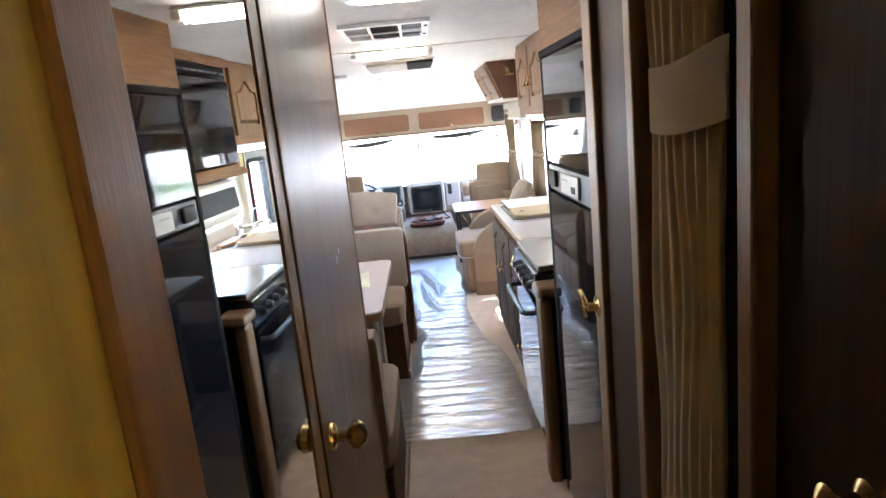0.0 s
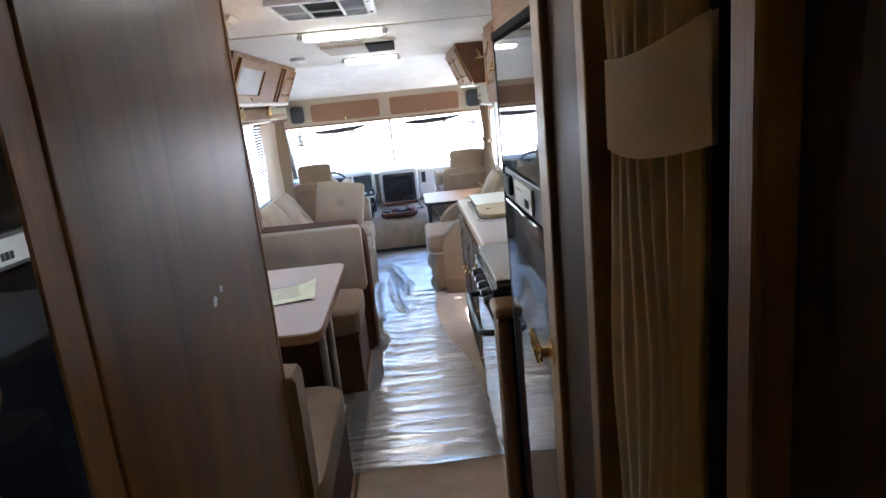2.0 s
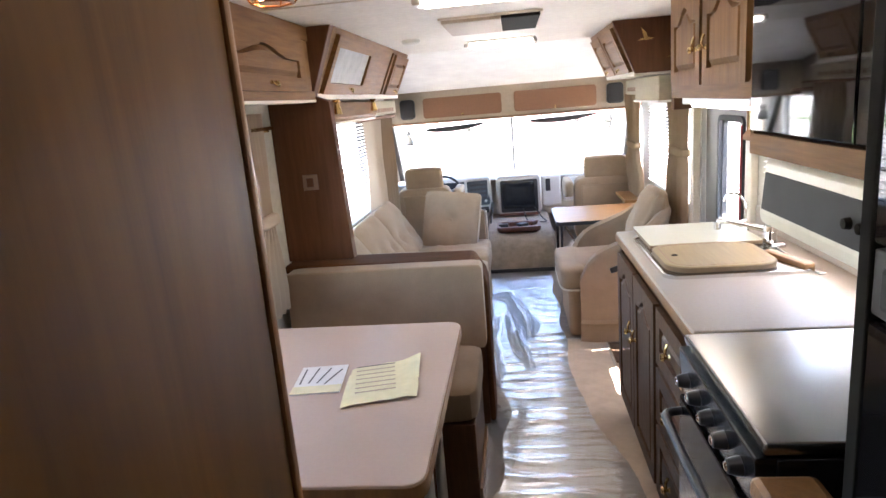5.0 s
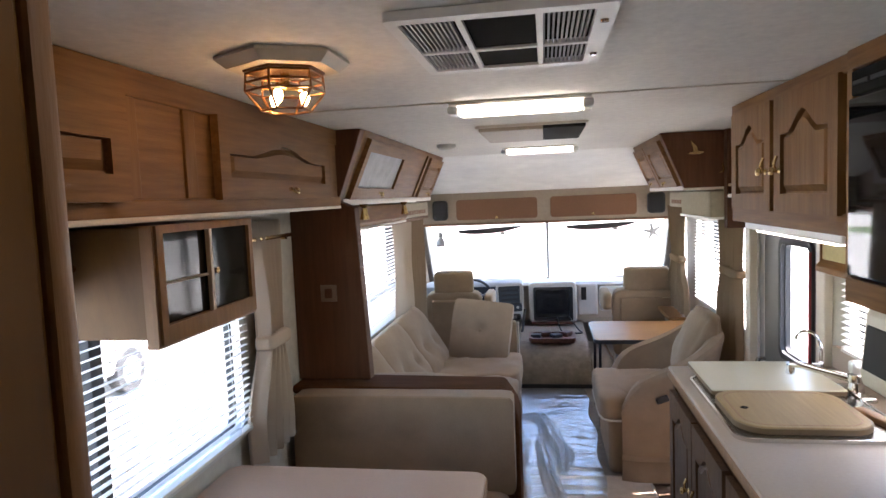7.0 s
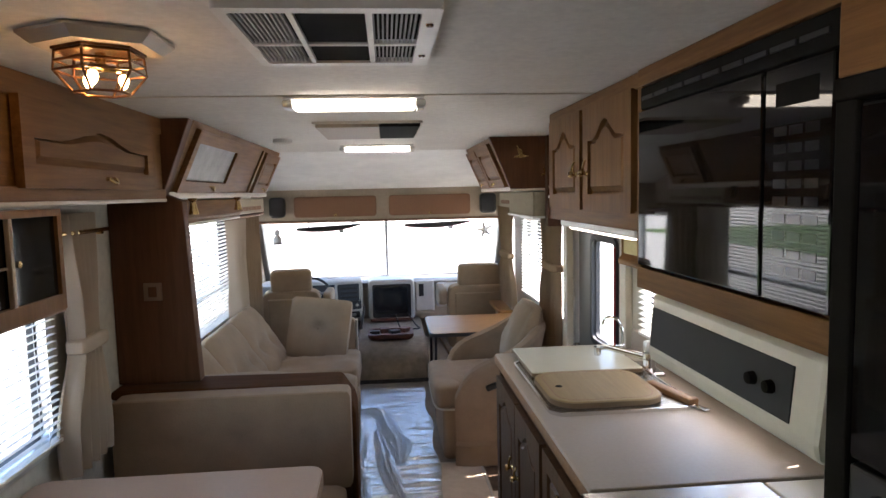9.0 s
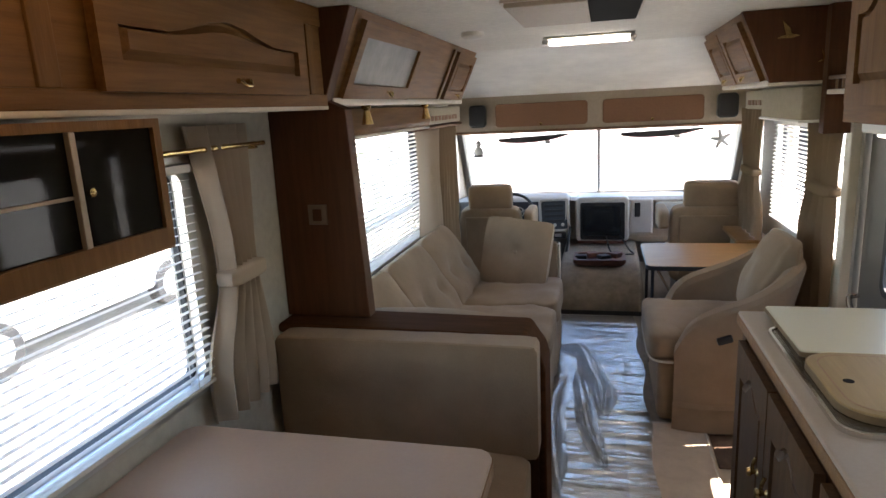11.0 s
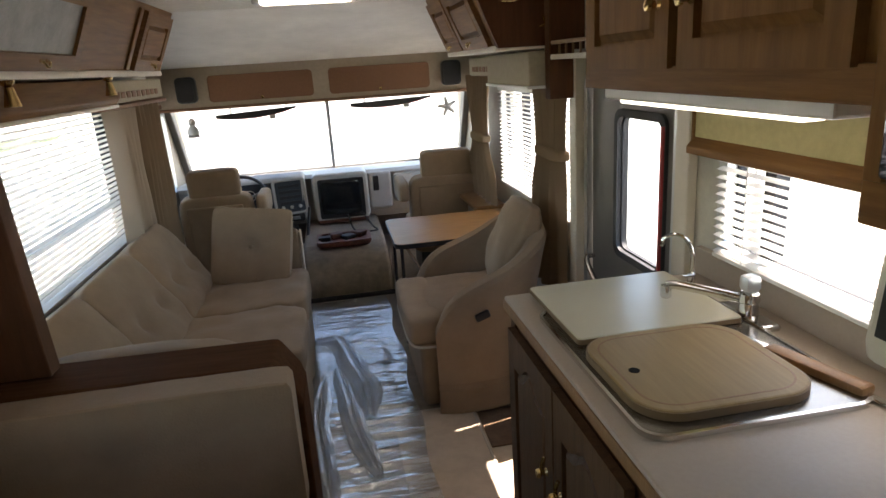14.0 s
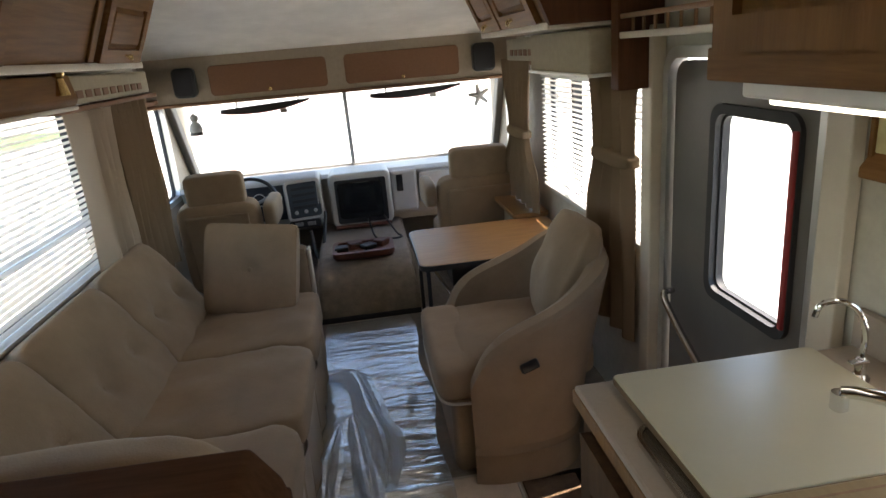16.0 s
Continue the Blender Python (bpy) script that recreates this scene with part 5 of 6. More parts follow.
brass_bird(0.715, 1.82, 1.0)
brass_bird(0.865, 1.71, 0.7)
rb = thing("door_side_post", "dark brown wood post beside the entry door", "partition", "", (0.95, 5.16, 1.4))
part("post", box(0.86, 5.135, 1.40, XR - 0.003, 5.199, ZC - 0.003, 0.004), WALNUT, rb)
rv = thing("window_valance", "tan cloth valance beside the entry door", "valance", "", (0.9, 5.8, 1.45))
part("board", box(0.79, 5.21, 1.455, XR - 0.003, 5.95, 1.605, 0.008), VALANCE, rv)
part("lower_edge", box(0.78, 5.205, 1.445, XR - 0.003, 5.955, 1.458, 0.004), WHITE, rv)
av2 = thing("air_strip", "tan slotted trim strip beside the cab", "trim", "", (0.95, 6.3, 1.5))
part("strip", box(0.84, 5.96, 1.49, XR - 0.003, 6.62, 1.60, 0.008), VALANCE, av2)
for k in range(6):
    part("slot", box(0.836, 6.02 + 0.09 * k, 1.515, 0.842, 6.08 + 0.09 * k, 1.545, 0.002), LOCKER, av2)
gs = thing("gallery_shelf", "narrow wood shelf with a spindle rail over the entry door", "shelf", "", (0.95, 4.65, 1.58))
part("shelf", box(0.86, 4.17, 1.565, XR - 0.003, 5.13, 1.585, 0.004), CREAM, gs)
part("rail", box(0.862, 4.17, 1.625, 0.878, 5.13, 1.64, 0.004), TRIM, gs)
for k in range(12):
    part("spindle", tube([(0.87, 4.22 + k * 0.075, 1.585), (0.87, 4.22 + k * 0.075, 1.626)], 0.005, 8), TRIM, gs)


def curtain(y0, y1, z0, z1, x, folds, label, tie=None, gather=0.45, side=0.5, seed=0, mat=None, depth=0.028, turn=0):
    t = thing("curtain", label, "curtain", "window curtains", (x, (y0 + y1) / 2, z0))
    part("cloth", moved(drape(0, y1 - y0, z0, z1, folds, depth, tie=tie, gather=gather, side=side, seed=seed), pose(x, y0, 0, 0, 0, 90 - turn)), mat or CURTAIN, t)
    if tie is not None:
        w = (y1 - y0) * gather
        c = y0 + side * (y1 - y0)
        ym = c - side * w + w / 2
        part("tie_band", moved(cushion(0.075, w + 0.03, 0.06, 0.1, 6, wrinkle=0.003), pose(x, ym, tie, 0, 0, 0)), mat or CURTAIN, t, "tie band")


curtain(3.58, 3.90, 0.70, 1.57, XL + 0.06, 5, "beige tied curtain beside the dinette window", tie=1.12, gather=0.55, side=0.75, seed=1)
curtain(5.80, 6.20, 0.66, 1.46, XL + 0.085, 4, "pale beige pleated curtain beside the sofa window", seed=2, depth=0.045)
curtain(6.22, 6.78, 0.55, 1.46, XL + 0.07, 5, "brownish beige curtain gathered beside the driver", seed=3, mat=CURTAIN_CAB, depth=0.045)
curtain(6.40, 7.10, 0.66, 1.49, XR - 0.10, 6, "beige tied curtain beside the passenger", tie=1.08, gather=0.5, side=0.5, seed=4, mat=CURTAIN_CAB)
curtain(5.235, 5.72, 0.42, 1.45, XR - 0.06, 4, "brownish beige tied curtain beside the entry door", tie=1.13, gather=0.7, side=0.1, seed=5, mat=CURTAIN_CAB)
structure("door_side_panel", box(0.965, 5.115, 0.0, XR - 0.002, 5.19, 1.60, 0.006), CREAM, "cream wall strip beside the entry door")
structure("door_trim", box(0.985, 4.245, 0.0, XR - 0.002, 4.325, 1.455, 0.005), CREAM, "cream trim strip between door and galley")
for z in (0.7, 1.40):
    structure("trim_screw", lathe([(0.008, 0.0), (0.007, -0.003), (0.002, -0.004)], (0.985, 4.285, z), "x", 10), ALU, "small screw cap")


# ---- barrel chair ----
ch = thing("barrel_chair", "beige velour barrel swivel chair with a skirt", "armchair", "", (0.6, 5.45, 0))


def barrel(z_low, thick, height=None, grow=0.0):
    """A wall bent round the seat, open towards -x and leaning out at the back."""
    half = [(0.285, 5.10, 0.42), (0.345, 5.085, 0.53), (0.44, 5.075, 0.60), (0.64, 5.085, 0.68), (0.79, 5.14, 0.765), (0.87, 5.27, 0.80), (0.89, 5.45, 0.81)]
    line = bend(half + [(x, 10.90 - y, h) for x, y, h in half[-2::-1]], 5)
    bm = bmesh.new()
    rows = []
    for i, p in enumerate(line):
        d = (line[min(i + 1, len(line) - 1)] - line[max(i - 1, 0)]).xy.normalized()
        nrm = Vector((d.y, -d.x, 0))
        h = height or p.z
        lean = lambda z: Vector((0.285 + (p.x - 0.285) * (0.74 + 0.26 * min(1, max(0, z / max(p.z, 0.3)))), p.y + (0.0 if abs(p.y - 5.45) < 0.1 else 0.0), z))
        col = []
        for o, z in ((grow, z_low), (grow * 0.4, z_low + 0.35 * (h - z_low)), (0.006, z_low + 0.7 * (h - z_low)), (0.012, h - 0.03), (0.0, h - 0.006), (-thick * 0.5, h + 0.006), (-thick, h - 0.012), (-thick - 0.004, h - 0.05), (-thick, z_low)):
            q = lean(z)
            col.append(bm.verts.new(q + nrm * o))
        rows.append(col)
    for i in range(len(rows) - 1):
        for k in range(9):
            bm.faces.new((rows[i][k], rows[i + 1][k], rows[i + 1][(k + 1) % 9], rows[i][(k + 1) % 9]))
    bm.faces.new(rows[0])
    bm.faces.new(rows[-1][::-1])
    return bm


part("shell", barrel(0.14, 0.07), CLOTH, ch, "curved padded arms and back")
part("seat_cushion", moved(cushion(0.56, 0.56, 0.16, 0.14, 16, seed=51, wrinkle=0.008, square=9.0), pose(0.52, 5.45, 0.405)), CLOTH2, ch)
part("seat_front", moved(cushion(0.18, 0.655, 0.165, 0.12, 14, seed=53, wrinkle=0.006, square=6.0), pose(0.255, 5.45, 0.40)), CLOTH2, ch, "overhanging front of the seat cushion")
part("piping", tube(bend([(0.30, 5.105, 0.335), (0.20, 5.125, 0.335), (0.172, 5.22, 0.335), (0.168, 5.45, 0.335), (0.172, 5.68, 0.335), (0.20, 5.775, 0.335), (0.30, 5.795, 0.335)], 5), 0.006, 8), PIPING, ch, "pale piping")
part("front_panel", box(0.215, 5.13, 0.015, 0.32, 5.77, 0.34, 0.035, seg=4), CLOTH2, ch)
part("back_cushion", moved(cushion(0.44, 0.40, 0.17, 0.55, 16, seed=52, wrinkle=0.012), pose(0.745, 5.42, 0.70, 0, -68, 0)), CLOTH, ch)
part("skirt", barrel(0.008, 0.012, 0.15, 0.03), CLOTH2, ch, "flared skirt")
part("side_handle", moved(box(-0.035, -0.012, -0.018, 0.035, 0.012, 0.018, 0.008), pose(0.50, 5.066, 0.475, 0, -20, 0)), BLACK, ch, "black recessed side handle")


ft = thing("folding_table", "low oak laminate folding table with rounded corners", "table", "", (0.55, 6.15, 0))
part("tabletop", prism(rounded(0.20, 5.84, 0.985, 6.48, 0.05), "z", 0.605, 0.63, 0.005), WOODTOP, ft)
part("edge_band", ring(rounded(0.197, 5.837, 0.988, 6.483, 0.053), rounded(0.205, 5.845, 0.98, 6.475, 0.048), "z", 0.602, 0.628), BLACK, ft)
for y in (5.92, 6.40):
    part("leg", tube([(0.24, y, 0.605), (0.235, y, 0.0)], 0.010, 10), CHARCOAL, ft)
part("brace", tube([(0.27, 5.92, 0.58), (0.42, 5.92, 0.30), (0.236, 5.92, 0.1)], 0.008, 8), CHROME, ft)
part("stretcher", tube([(0.236, 5.92, 0.1), (0.236, 6.40, 0.1)], 0.008, 8), CHARCOAL, ft)
wsid = thing("side_ledge", "oak laminate ledge along the wall by the passenger seat", "ledge", "", (0.93, 6.75, 0.6))
part("ledge", prism(rounded(0.80, 6.49, 1.015, 7.12, 0.03), "z", 0.62, 0.65, 0.006), WOODTOP, wsid)
part("support", box(0.86, 6.52, 0.0, 1.012, 7.10, 0.62, 0.006), TAN, wsid)


# ---- cab ----
NAVY = material("blue_black_dash", (0.016, 0.022, 0.034), 0.35)
def cab_seat(x0, x1, h0, h1, label, arm):
    """A high-backed cab seat that faces the windshield, its back at y = 7.05."""
    s = thing("cab_seat", label, "seat", "cab seats", ((x0 + x1) / 2, 7.3, 0))
    c = (x0 + x1) / 2
    part("pedestal", box(c - 0.2, 7.12, 0.0, c + 0.2, 7.55, 0.28, 0.02), BLACK, s)
    part("seat_cushion", moved(cushion(x1 - x0, 0.52, 0.16, 0.15, 10, seed=x0), pose(c, 7.36, 0.36)), CLOTH2, s)
    part("backrest", moved(cushion(x1 - x0, 0.60, 0.17, 0.16, 14, seed=x0 + 1, square=8.0), pose(c, 7.10, 0.50, 98)), CLOTH, s)
    part("back_panel", moved(box(-(x1 - x0) / 2 + 0.06, -0.24, -0.012, (x1 - x0) / 2 - 0.06, 0.24, 0.012, 0.012), pose(c, 7.015, 0.49, 98)), CLOTH2, s, "stitched rear panel")
    part("headrest", moved(cushion(h1 - h0, 0.22, 0.12, 0.10, 12, seed=x0 + 2, square=8.0), pose((h0 + h1) / 2, 7.065, 0.865, 96, 0, 0)), CLOTH, s)
    for x in ((h0 + h1) / 2 - 0.07, (h0 + h1) / 2 + 0.07):
        part("headrest_post", tube([(x, 7.09, 0.74), (x, 7.075, 0.80)], 0.007, 8), CHROME, s)
    for a in arm:
        part("armrest", moved(cushion(0.085, 0.42, 0.16, 0.1, 8, seed=a), pose(a, 7.18, 0.69)), CLOTH, s, "folding padded armrest")
    return s


cab_seat(0.44, 0.97, 0.535, 0.91, "beige velour passenger seat with a headrest", (0.395,))
cab_seat(-1.18, -0.68, -1.10, -0.75, "beige velour driver seat with a headrest", (-0.615,))

dh = thing("engine_cover", "carpeted engine cover between the cab seats", "engine cover", "", (-0.07, 7.2, 0))
part("cover", prism([(6.80, 0.0), (6.81, 0.10), (6.86, 0.19), (6.98, 0.27), (7.2, 0.31), (8.3, 0.33), (8.3, 0.0)], "x", -0.385, 0.245, 0.03, seg=3), CARPET, dh)
part("lower_binding", box(-0.388, 6.790, 0.0, 0.248, 6.806, 0.035, 0.006), RUBBER, dh, "dark binding along the floor")
for x in (-0.384, 0.244):
    part("seam_piping", tube(bend([(x, 6.805, 0.03), (x, 6.815, 0.10), (x, 6.865, 0.186), (x, 6.985, 0.266), (x, 7.2, 0.306)], 5), 0.006, 8), CARPET, dh)
tr = thing("console_tray", "red-brown console tray with papers on the engine cover", "tray", "", (-0.08, 7.2, 0.312))
part("tray", prism(rounded(-0.27, 7.08, 0.12, 7.36, 0.04), "z", 0.312, 0.345, 0.008), TISSUE, tr)
part("rim", ring(rounded(-0.28, 7.07, 0.13, 7.37, 0.045), rounded(-0.25, 7.10, 0.10, 7.34, 0.035), "z", 0.33, 0.36), TISSUE, tr)
for k in range(4):
    part("box", moved(box(-0.045, -0.04, 0, 0.045, 0.04, 0.03 + 0.01 * (k % 2), 0.006), pose(-0.22 + 0.09 * k, 7.2 + 0.05 * (k % 2), 0.345, 0, 0, 17 * k)), TISSUE if k % 2 else BLACK, tr)
cbl = thing("cable", "black cable hanging under the dash", "cable", "", (0.02, 7.5, 0.4))
part("cord", tube(bend([(0.10, 7.75, 0.42), (0.17, 7.5, 0.35), (0.20, 7.42, 0.335), (0.12, 7.40, 0.335), (0.02, 7.46, 0.34), (-0.02, 7.7, 0.42)], 6), 0.007, 8), CORD, cbl)
part("cord", tube(bend([(-0.33, 7.75, 0.50), (-0.36, 7.55, 0.30), (-0.40, 7.45, 0.22), (-0.44, 7.6, 0.40)], 6), 0.012, 8), CORD, cbl)

db = thing("dashboard", "grey motorhome dashboard with gauges and a steering column", "dashboard", "", (-0.1, 8.2, 0.4))
part("top", prism([(7.98, 0.66), (7.92, 0.71), (7.98, 0.735), (8.50, 0.70), (8.50, 0.30), (8.05, 0.30), (8.02, 0.36)], "x", CL + 0.01, CR - 0.01, 0.015), LIGHTGREY, db)
part("gauge_hood", prism([(7.80, 0.40), (7.76, 0.56), (7.80, 0.745), (7.90, 0.785), (8.05, 0.76), (8.05, 0.40)], "x", -1.12, -0.345, 0.03, seg=3), LIGHTGREY, db)
gb = part("gauge_panel", prism([(7.757, 0.47), (7.751, 0.56), (7.789, 0.725), (7.80, 0.725), (7.78, 0.47)], "x", -1.08, -0.60, 0.008), NAVY, db, "dark blue-black instrument panel")
for k in range(4):
    g0 = part("gauge", lathe([(0.045, 0), (0.045, -0.010), (0.038, -0.012)], (-1.02 + 0.115 * k, 7.768, 0.635), "y", 20), CHARCOAL, gb)
    part("bezel", lathe([(0.046, -0.004), (0.048, -0.012), (0.042, -0.014), (0.042, -0.004)], (-1.02 + 0.115 * k, 7.768, 0.635), "y", 20), ALU, g0)
RD = pose(-0.475, 7.765, 0.60, -12, 0, 14)
rp = part("radio_panel", moved(prism(rounded(-0.115, -0.125, 0.115, 0.13, 0.02), "y", -0.02, 0.03, 0.006), RD), NAVY, db, "dark radio panel turned to the driver")
part("panel_rim", moved(ring(rounded(-0.132, -0.142, 0.132, 0.147, 0.03), rounded(-0.115, -0.125, 0.115, 0.13, 0.02), "y", -0.028, 0.03), RD), LIGHTGREY, db)
for r in range(4):
    part("radio_slot", moved(box(-0.085, -0.026, 0.075 - 0.045 * r, 0.085, -0.019, 0.098 - 0.045 * r, 0.003), RD), CHARCOAL, rp)
for x, z in ((-0.07, -0.085), (0.0, -0.085), (0.07, -0.085)):
    part("knob", moved(lathe([(0.015, 0), (0.013, -0.016), (0.005, -0.018)], (x, -0.02, z), "y", 14), RD), LIGHTGREY, rp)
part("lower_panel", box(-0.60, 7.74, 0.395, -0.37, 7.82, 0.455, 0.014), BLACK, db)
for k in range(2):
    part("switch", box(-0.56 + 0.09 * k, 7.733, 0.41, -0.50 + 0.09 * k, 7.742, 0.44, 0.004), GREY, db)
part("glovebox", box(0.40, 7.90, 0.44, 0.90, 7.98, 0.69, 0.03), LIGHTGREY, db, "pale glovebox lid")
part("side_panel", box(0.185, 7.90, 0.40, 0.385, 8.02, 0.72, 0.02), LIGHTGREY, db)
part("vent", box(0.225, 7.892, 0.56, 0.275, 7.905, 0.69, 0.008), BLACK, db, "black air vent")
swl = thing("steering_wheel", "black steering wheel in front of the driver seat", "steering wheel", "", (-0.86, 7.62, 0.64))
W = pose(-0.83, 7.56, 0.645, 58)
part("rim", moved(tube([(0.20 * math.cos(2 * math.pi * k / 36), 0.20 * math.sin(2 * math.pi * k / 36), 0) for k in range(37)], 0.013, 10), W), BLACK, swl)
part("hub", moved(lathe([(0.06, -0.02), (0.065, -0.01), (0.05, 0.012), (0.01, 0.016)], (0, 0, -0.02)), W), GREY, swl)
for a in (20, 160, 270):
    part("spoke", moved(tube([(0.05 * math.cos(radians(a)), 0.05 * math.sin(radians(a)), -0.02), (0.185 * math.cos(radians(a)), 0.185 * math.sin(radians(a)), 0)], 0.012, 8), W), GREY, swl)
part("column", tube([(-0.86, 7.62, 0.63), (-0.86, 7.95, 0.42)], 0.04, 14), BLACK, swl)

tv = thing("television", "small television in a pale plastic dash console", "television", "", (-0.06, 7.9, 0.36))
part("cabinet", prism(rounded(-0.29, 0.35, 0.178, 0.755, 0.05), "y", 7.80, 8.12, 0.02, seg=3), LIGHTGREY, tv)
part("bezel", prism(rounded(-0.245, 0.375, 0.140, 0.71, 0.02), "y", 7.790, 7.806, 0.005), BLACK, tv)
part("screen", moved(cushion(0.33, 0.28, 0.03, 0.5, 10, wrinkle=0, square=12.0), pose(-0.06, 7.792, 0.552, 90)), SCREEN, tv)
part("lower_strip", box(-0.27, 7.785, 0.338, 0.155, 7.82, 0.365, 0.006), TISSUE, tv, "brown wood strip under the screen")

# ---- floor coverings ----
rn = thing("floor_runner", "pale floor runner laid along the aisle", "runner", "", (0.1, 4.0, 0))
part("runner", prism([(-0.285, 0.7), (0.425, 0.7), (0.425, 5.12), (0.06, 5.12), (0.06, 4.3), (-0.26, 3.4)], "z", 0.001, 0.007, 0.002), RUNNER, rn)
part("edge_binding", box(0.4255, 0.7, 0.001, 0.437, 5.13, 0.009, 0.003), PIPING, rn, "pale edge binding")
part("end_binding", box(0.06, 5.1205, 0.001, 0.425, 5.131, 0.009, 0.003), PIPING, rn, "pale edge binding")
fm = thing("plastic_film", "crinkled clear plastic film over the aisle floor", "plastic sheet", "", (0.0, 4.7, 0.01))
bm = bmesh.new()
nx, ny = 44, 420
g = []
for j in range(ny + 1):
    y = 2.62 + 4.14 * j / ny
    row = []
    for i in range(nx + 1):
        u = i / nx
        x = -0.345 + (0.715 - 0.19 * min(1.0, max(0.0, y - 3.4)) + 0.012 * math.sin(y * 9)) * u + 0.012 * noise.noise(Vector((y * 2, u, 3)))
        n1, n2 = noise.noise(Vector((x * 3, y * 3, 0))), noise.noise(Vector((x * 2.0, y * 9, 5)))
        across = max(0.0, math.sin(y * 2 * math.pi / 0.115 + 2.4 * noise.noise(Vector((x * 1.3, y * 1.2, 9))))) ** 4 * (0.55 + 0.45 * n2) * min(1, max(0, (x + 0.30) * 6)) * (1 if y < 5.3 else 0.35)
        z = 0.010 + 0.016 * max(0, across) + 0.003 * (n1 + n2)
        for cx, amp, wd, y0, y1, ph in ((-0.24, 0.022, 0.05, 3.4, 4.6, 0.0), (-0.02, 0.012, 0.05, 5.2, 6.4, 0.8)):
            c = cx + 0.07 * math.sin((y - y0) * 2.4 + ph) + 0.02 * math.sin(y * 11)
            e = max(0.0, math.sin(math.pi * min(1, max(0, (y - y0) / (y1 - y0))))) ** 0.7
            z += amp * e * math.exp(-((x - c) / wd) ** 2)
        if j < 5:
            z += 0.02 * (5 - j) / 5 * (0.5 + n2)
        row.append(bm.verts.new((x, y, z)))
    g.append(row)
for j in range(ny):
    for i in range(nx):
        bm.faces.new((g[j][i], g[j][i + 1], g[j + 1][i + 1], g[j + 1][i]))
part("film", bm, FILM, fm)


def film_fold(points, r):
    """A ridge of bunched film lying on the sheet, flattened and tapering at both ends."""
    line = bend(points, 8)
    bm = bmesh.new()
    rows = []
    for i, p in enumerate(line):
        d = (line[min(i + 1, len(line) - 1)] - line[max(i - 1, 0)]).normalized()
        side = Vector((-d.y, d.x, 0))
        w = r * (0.35 + 0.65 * min(1, 5 * i / len(line), 5 * (len(line) - 1 - i) / len(line))) * (1 + 0.25 * noise.noise(Vector((p.x * 9, p.y * 9, 1))))
        rows.append([bm.verts.new(p + side * w * s + Vector((0, 0, 0.006 + h * w + 0.004 * noise.noise(Vector((p.x * 20, p.y * 20, s * 3)))))) for s, h in ((-2.0, 0), (-1.25, 0.25), (-0.9, 0.85), (-0.45, 1.3), (0.0, 1.15), (0.5, 1.35), (0.95, 0.8), (1.3, 0.22), (2.1, 0))])
    for i in range(len(rows) - 1):
        for k in range(8):
            bm.faces.new((rows[i][k], rows[i][k + 1], rows[i + 1][k + 1], rows[i + 1][k]))
    part("fold", bm, FILM_FOLD, fm, "milky bunched fold of film")


film_fold([(-0.33, 6.04, 0.012), (-0.18, 6.00, 0.012), (-0.105, 5.66, 0.012), (-0.05, 5.39, 0.012), (-0.045, 5.12, 0.012)], 0.036)
film_fold([(-0.225, 4.45, 0.012), (-0.265, 4.83, 0.012), (-0.29, 5.20, 0.012), (-0.25, 5.60, 0.012)], 0.027)
film_fold([(-0.19, 5.66, 0.012), (-0.148, 5.31, 0.012), (-0.113, 4.99, 0.012), (-0.042, 4.66, 0.012)], 0.026)

# ---- outside ----
structure("ground", prism([(-400, -400), (400, -400), (400, 400), (-400, 400)], "z", -1.0, -0.95), GRAVEL, "pale sunlit gravel ground", False)
lw = new("lawn", mesh_of(prism([(-60, -40), (-15.5, -40), (-14.0, 40), (-60, 40)], "z", -0.95, -0.93), "lawn", GRASS, False))
tagged(lw, "sunlit lawn beside the motorhome", "lawn", kind="structure")


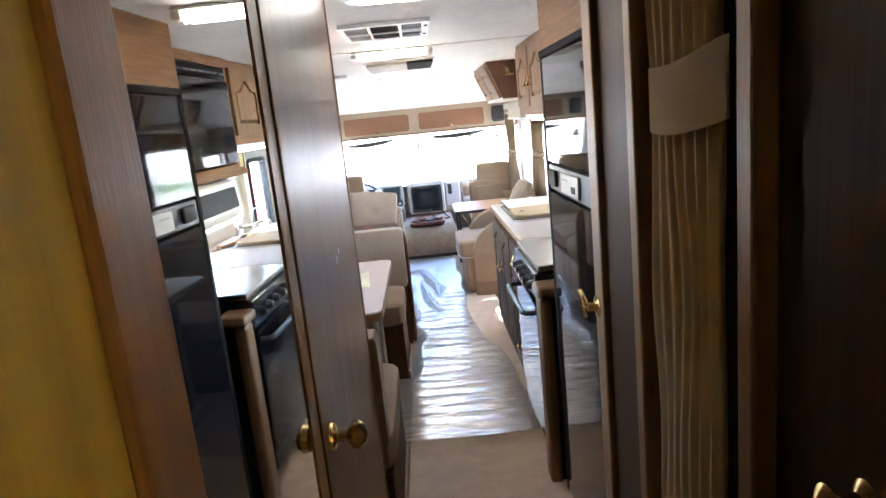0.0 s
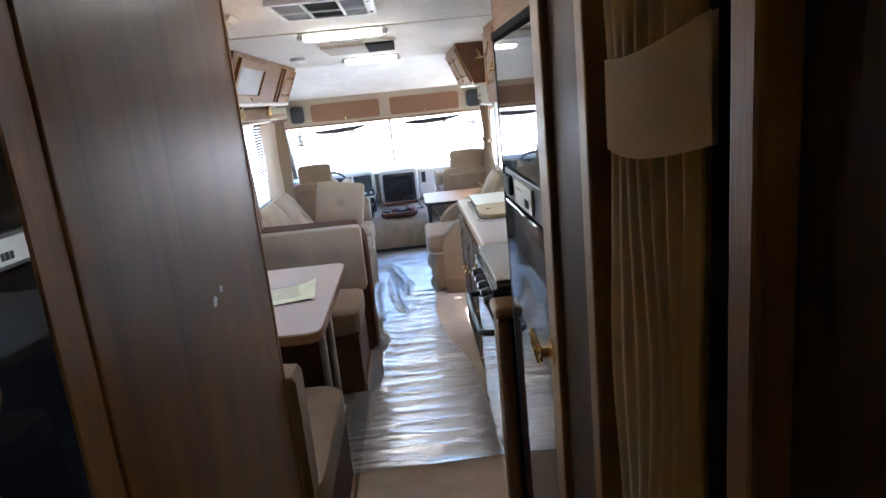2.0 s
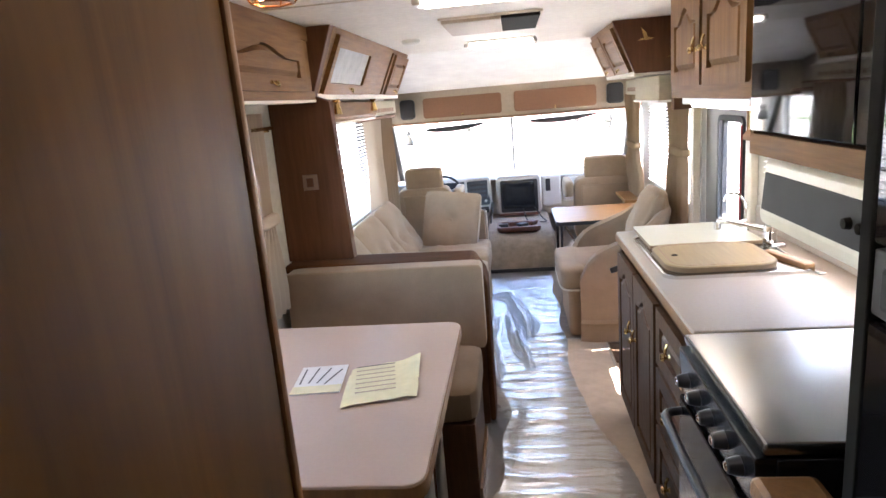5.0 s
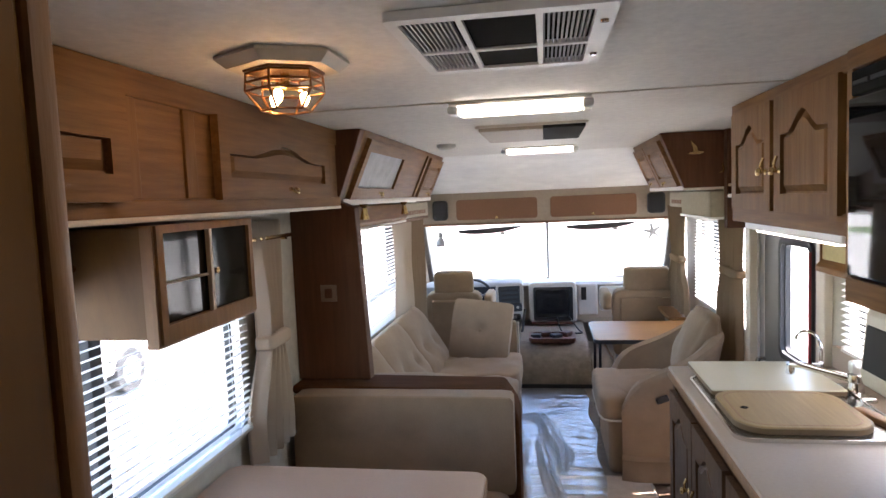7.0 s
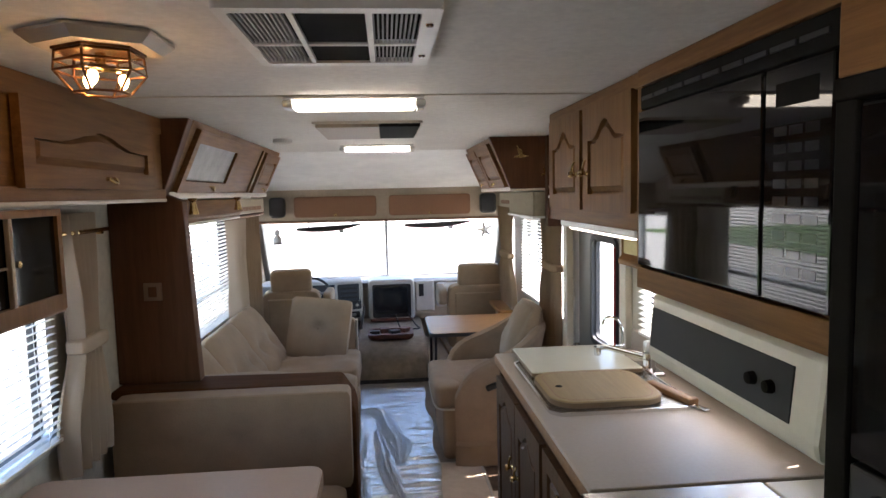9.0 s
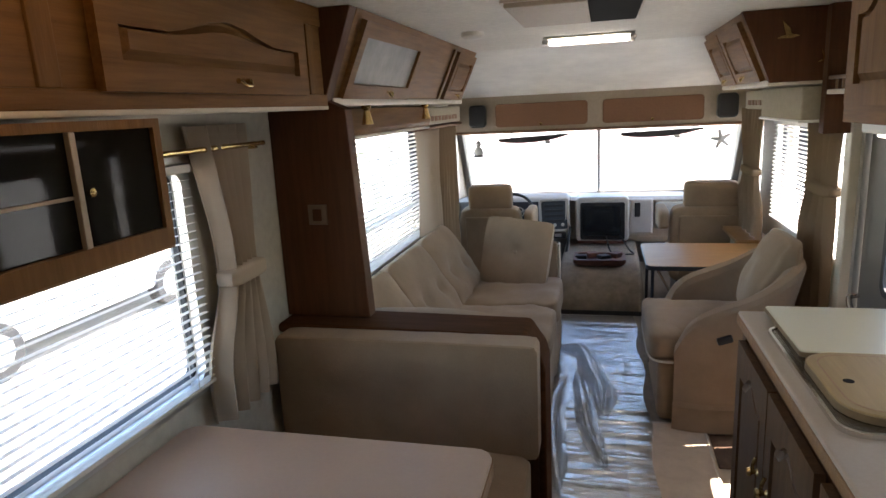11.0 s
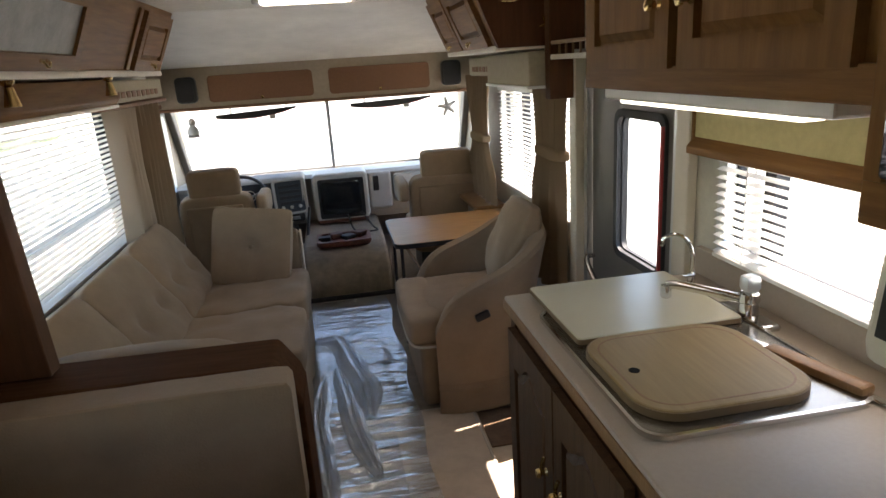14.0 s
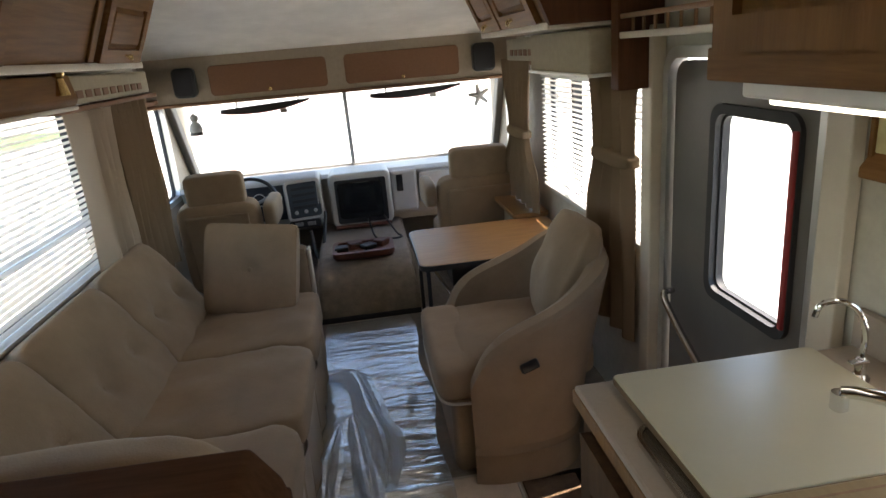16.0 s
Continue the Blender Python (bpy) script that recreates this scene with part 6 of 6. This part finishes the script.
def parked_car(x, y):
    """A car parked alongside, its length along y."""
    c = thing("parked_car", "white car parked on the gravel outside the window", "car", "", (x, y, -0.95))
    z = -0.95
    part("body", prism([(y - 2.2, z + 0.30), (y - 2.2, z + 0.75), (y - 1.5, z + 0.92), (y - 0.9, z + 1.38), (y + 0.75, z + 1.40), (y + 1.35, z + 0.95), (y + 2.2, z + 0.80), (y + 2.25, z + 0.32)], "x", x - 0.85, x + 0.85, 0.06, seg=3), CARWHITE, c)
    for q in (((y - 1.25, z + 0.97), (y - 0.82, z + 1.31), (y - 0.1, z + 1.33), (y - 0.1, z + 0.97)), ((y - 0.02, z + 0.97), (y - 0.02, z + 1.33), (y + 0.68, z + 1.33), (y + 1.1, z + 0.97))):
        part("side_window", prism(q, "x", x + 0.845, x + 0.862, 0.01), BLACKGLASS, c)
        part("side_window", prism(q, "x", x - 0.862, x - 0.845, 0.01), BLACKGLASS, c)
    for wy in (y - 1.35, y + 1.4):
        for wx in (x - 0.80, x + 0.80):
            w = part("wheel", lathe([(0.31, -0.09), (0.32, -0.06), (0.32, 0.06), (0.31, 0.09)], (wx, wy, z + 0.32), "x", 24), RUBBER, c)
            part("rim", lathe([(0.19, -0.095), (0.19, 0.095)], (wx, wy, z + 0.32), "x", 20), ALU, w)


parked_car(-6.9, 8.2)


# sheer curtain on the unseen bedroom window behind the hall, added to warm its daylight
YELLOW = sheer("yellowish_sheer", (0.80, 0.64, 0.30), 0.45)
curtain(-1.85, -0.35, 0.75, 1.62, XR - 0.06, 14, "thin yellowish curtain over the unseen bedroom window", seed=8, mat=YELLOW)


cr2 = thing("curtain_rod", "thin brass curtain rod over the dinette window", "curtain rod", "", (-1.12, 2.9, 1.5))
part("rod", tube([(-1.125, 1.80, 1.505), (-1.125, 3.96, 1.505)], 0.008, 10), BRASS, cr2)
for y in (1.84, 3.90):
    part("bracket", box(-1.199, y - 0.012, 1.49, -1.118, y + 0.012, 1.498, 0.003), BRASS, cr2)
dm = thing("door_mat", "small brown mat on the landing by the entry door", "mat", "", (0.55, 4.92, -0.02))
part("mat", box(0.45, 4.78, -0.018, 0.66, 5.07, -0.008, 0.004), STEPCARPET, dm)
sk1 = thing("torn_sticker", "small torn white sticker on the hall partition", "sticker", "", (-0.302, 1.45, 1.2))
part("scrap", prism([(1.335, 1.212), (1.352, 1.209), (1.362, 1.222), (1.350, 1.230), (1.340, 1.226)], "x", -0.3028, -0.3018), PRINT, sk1)
part("scrap", prism([(1.385, 1.226), (1.398, 1.224), (1.402, 1.234), (1.390, 1.238)], "x", -0.3028, -0.3018), PRINT, sk1)
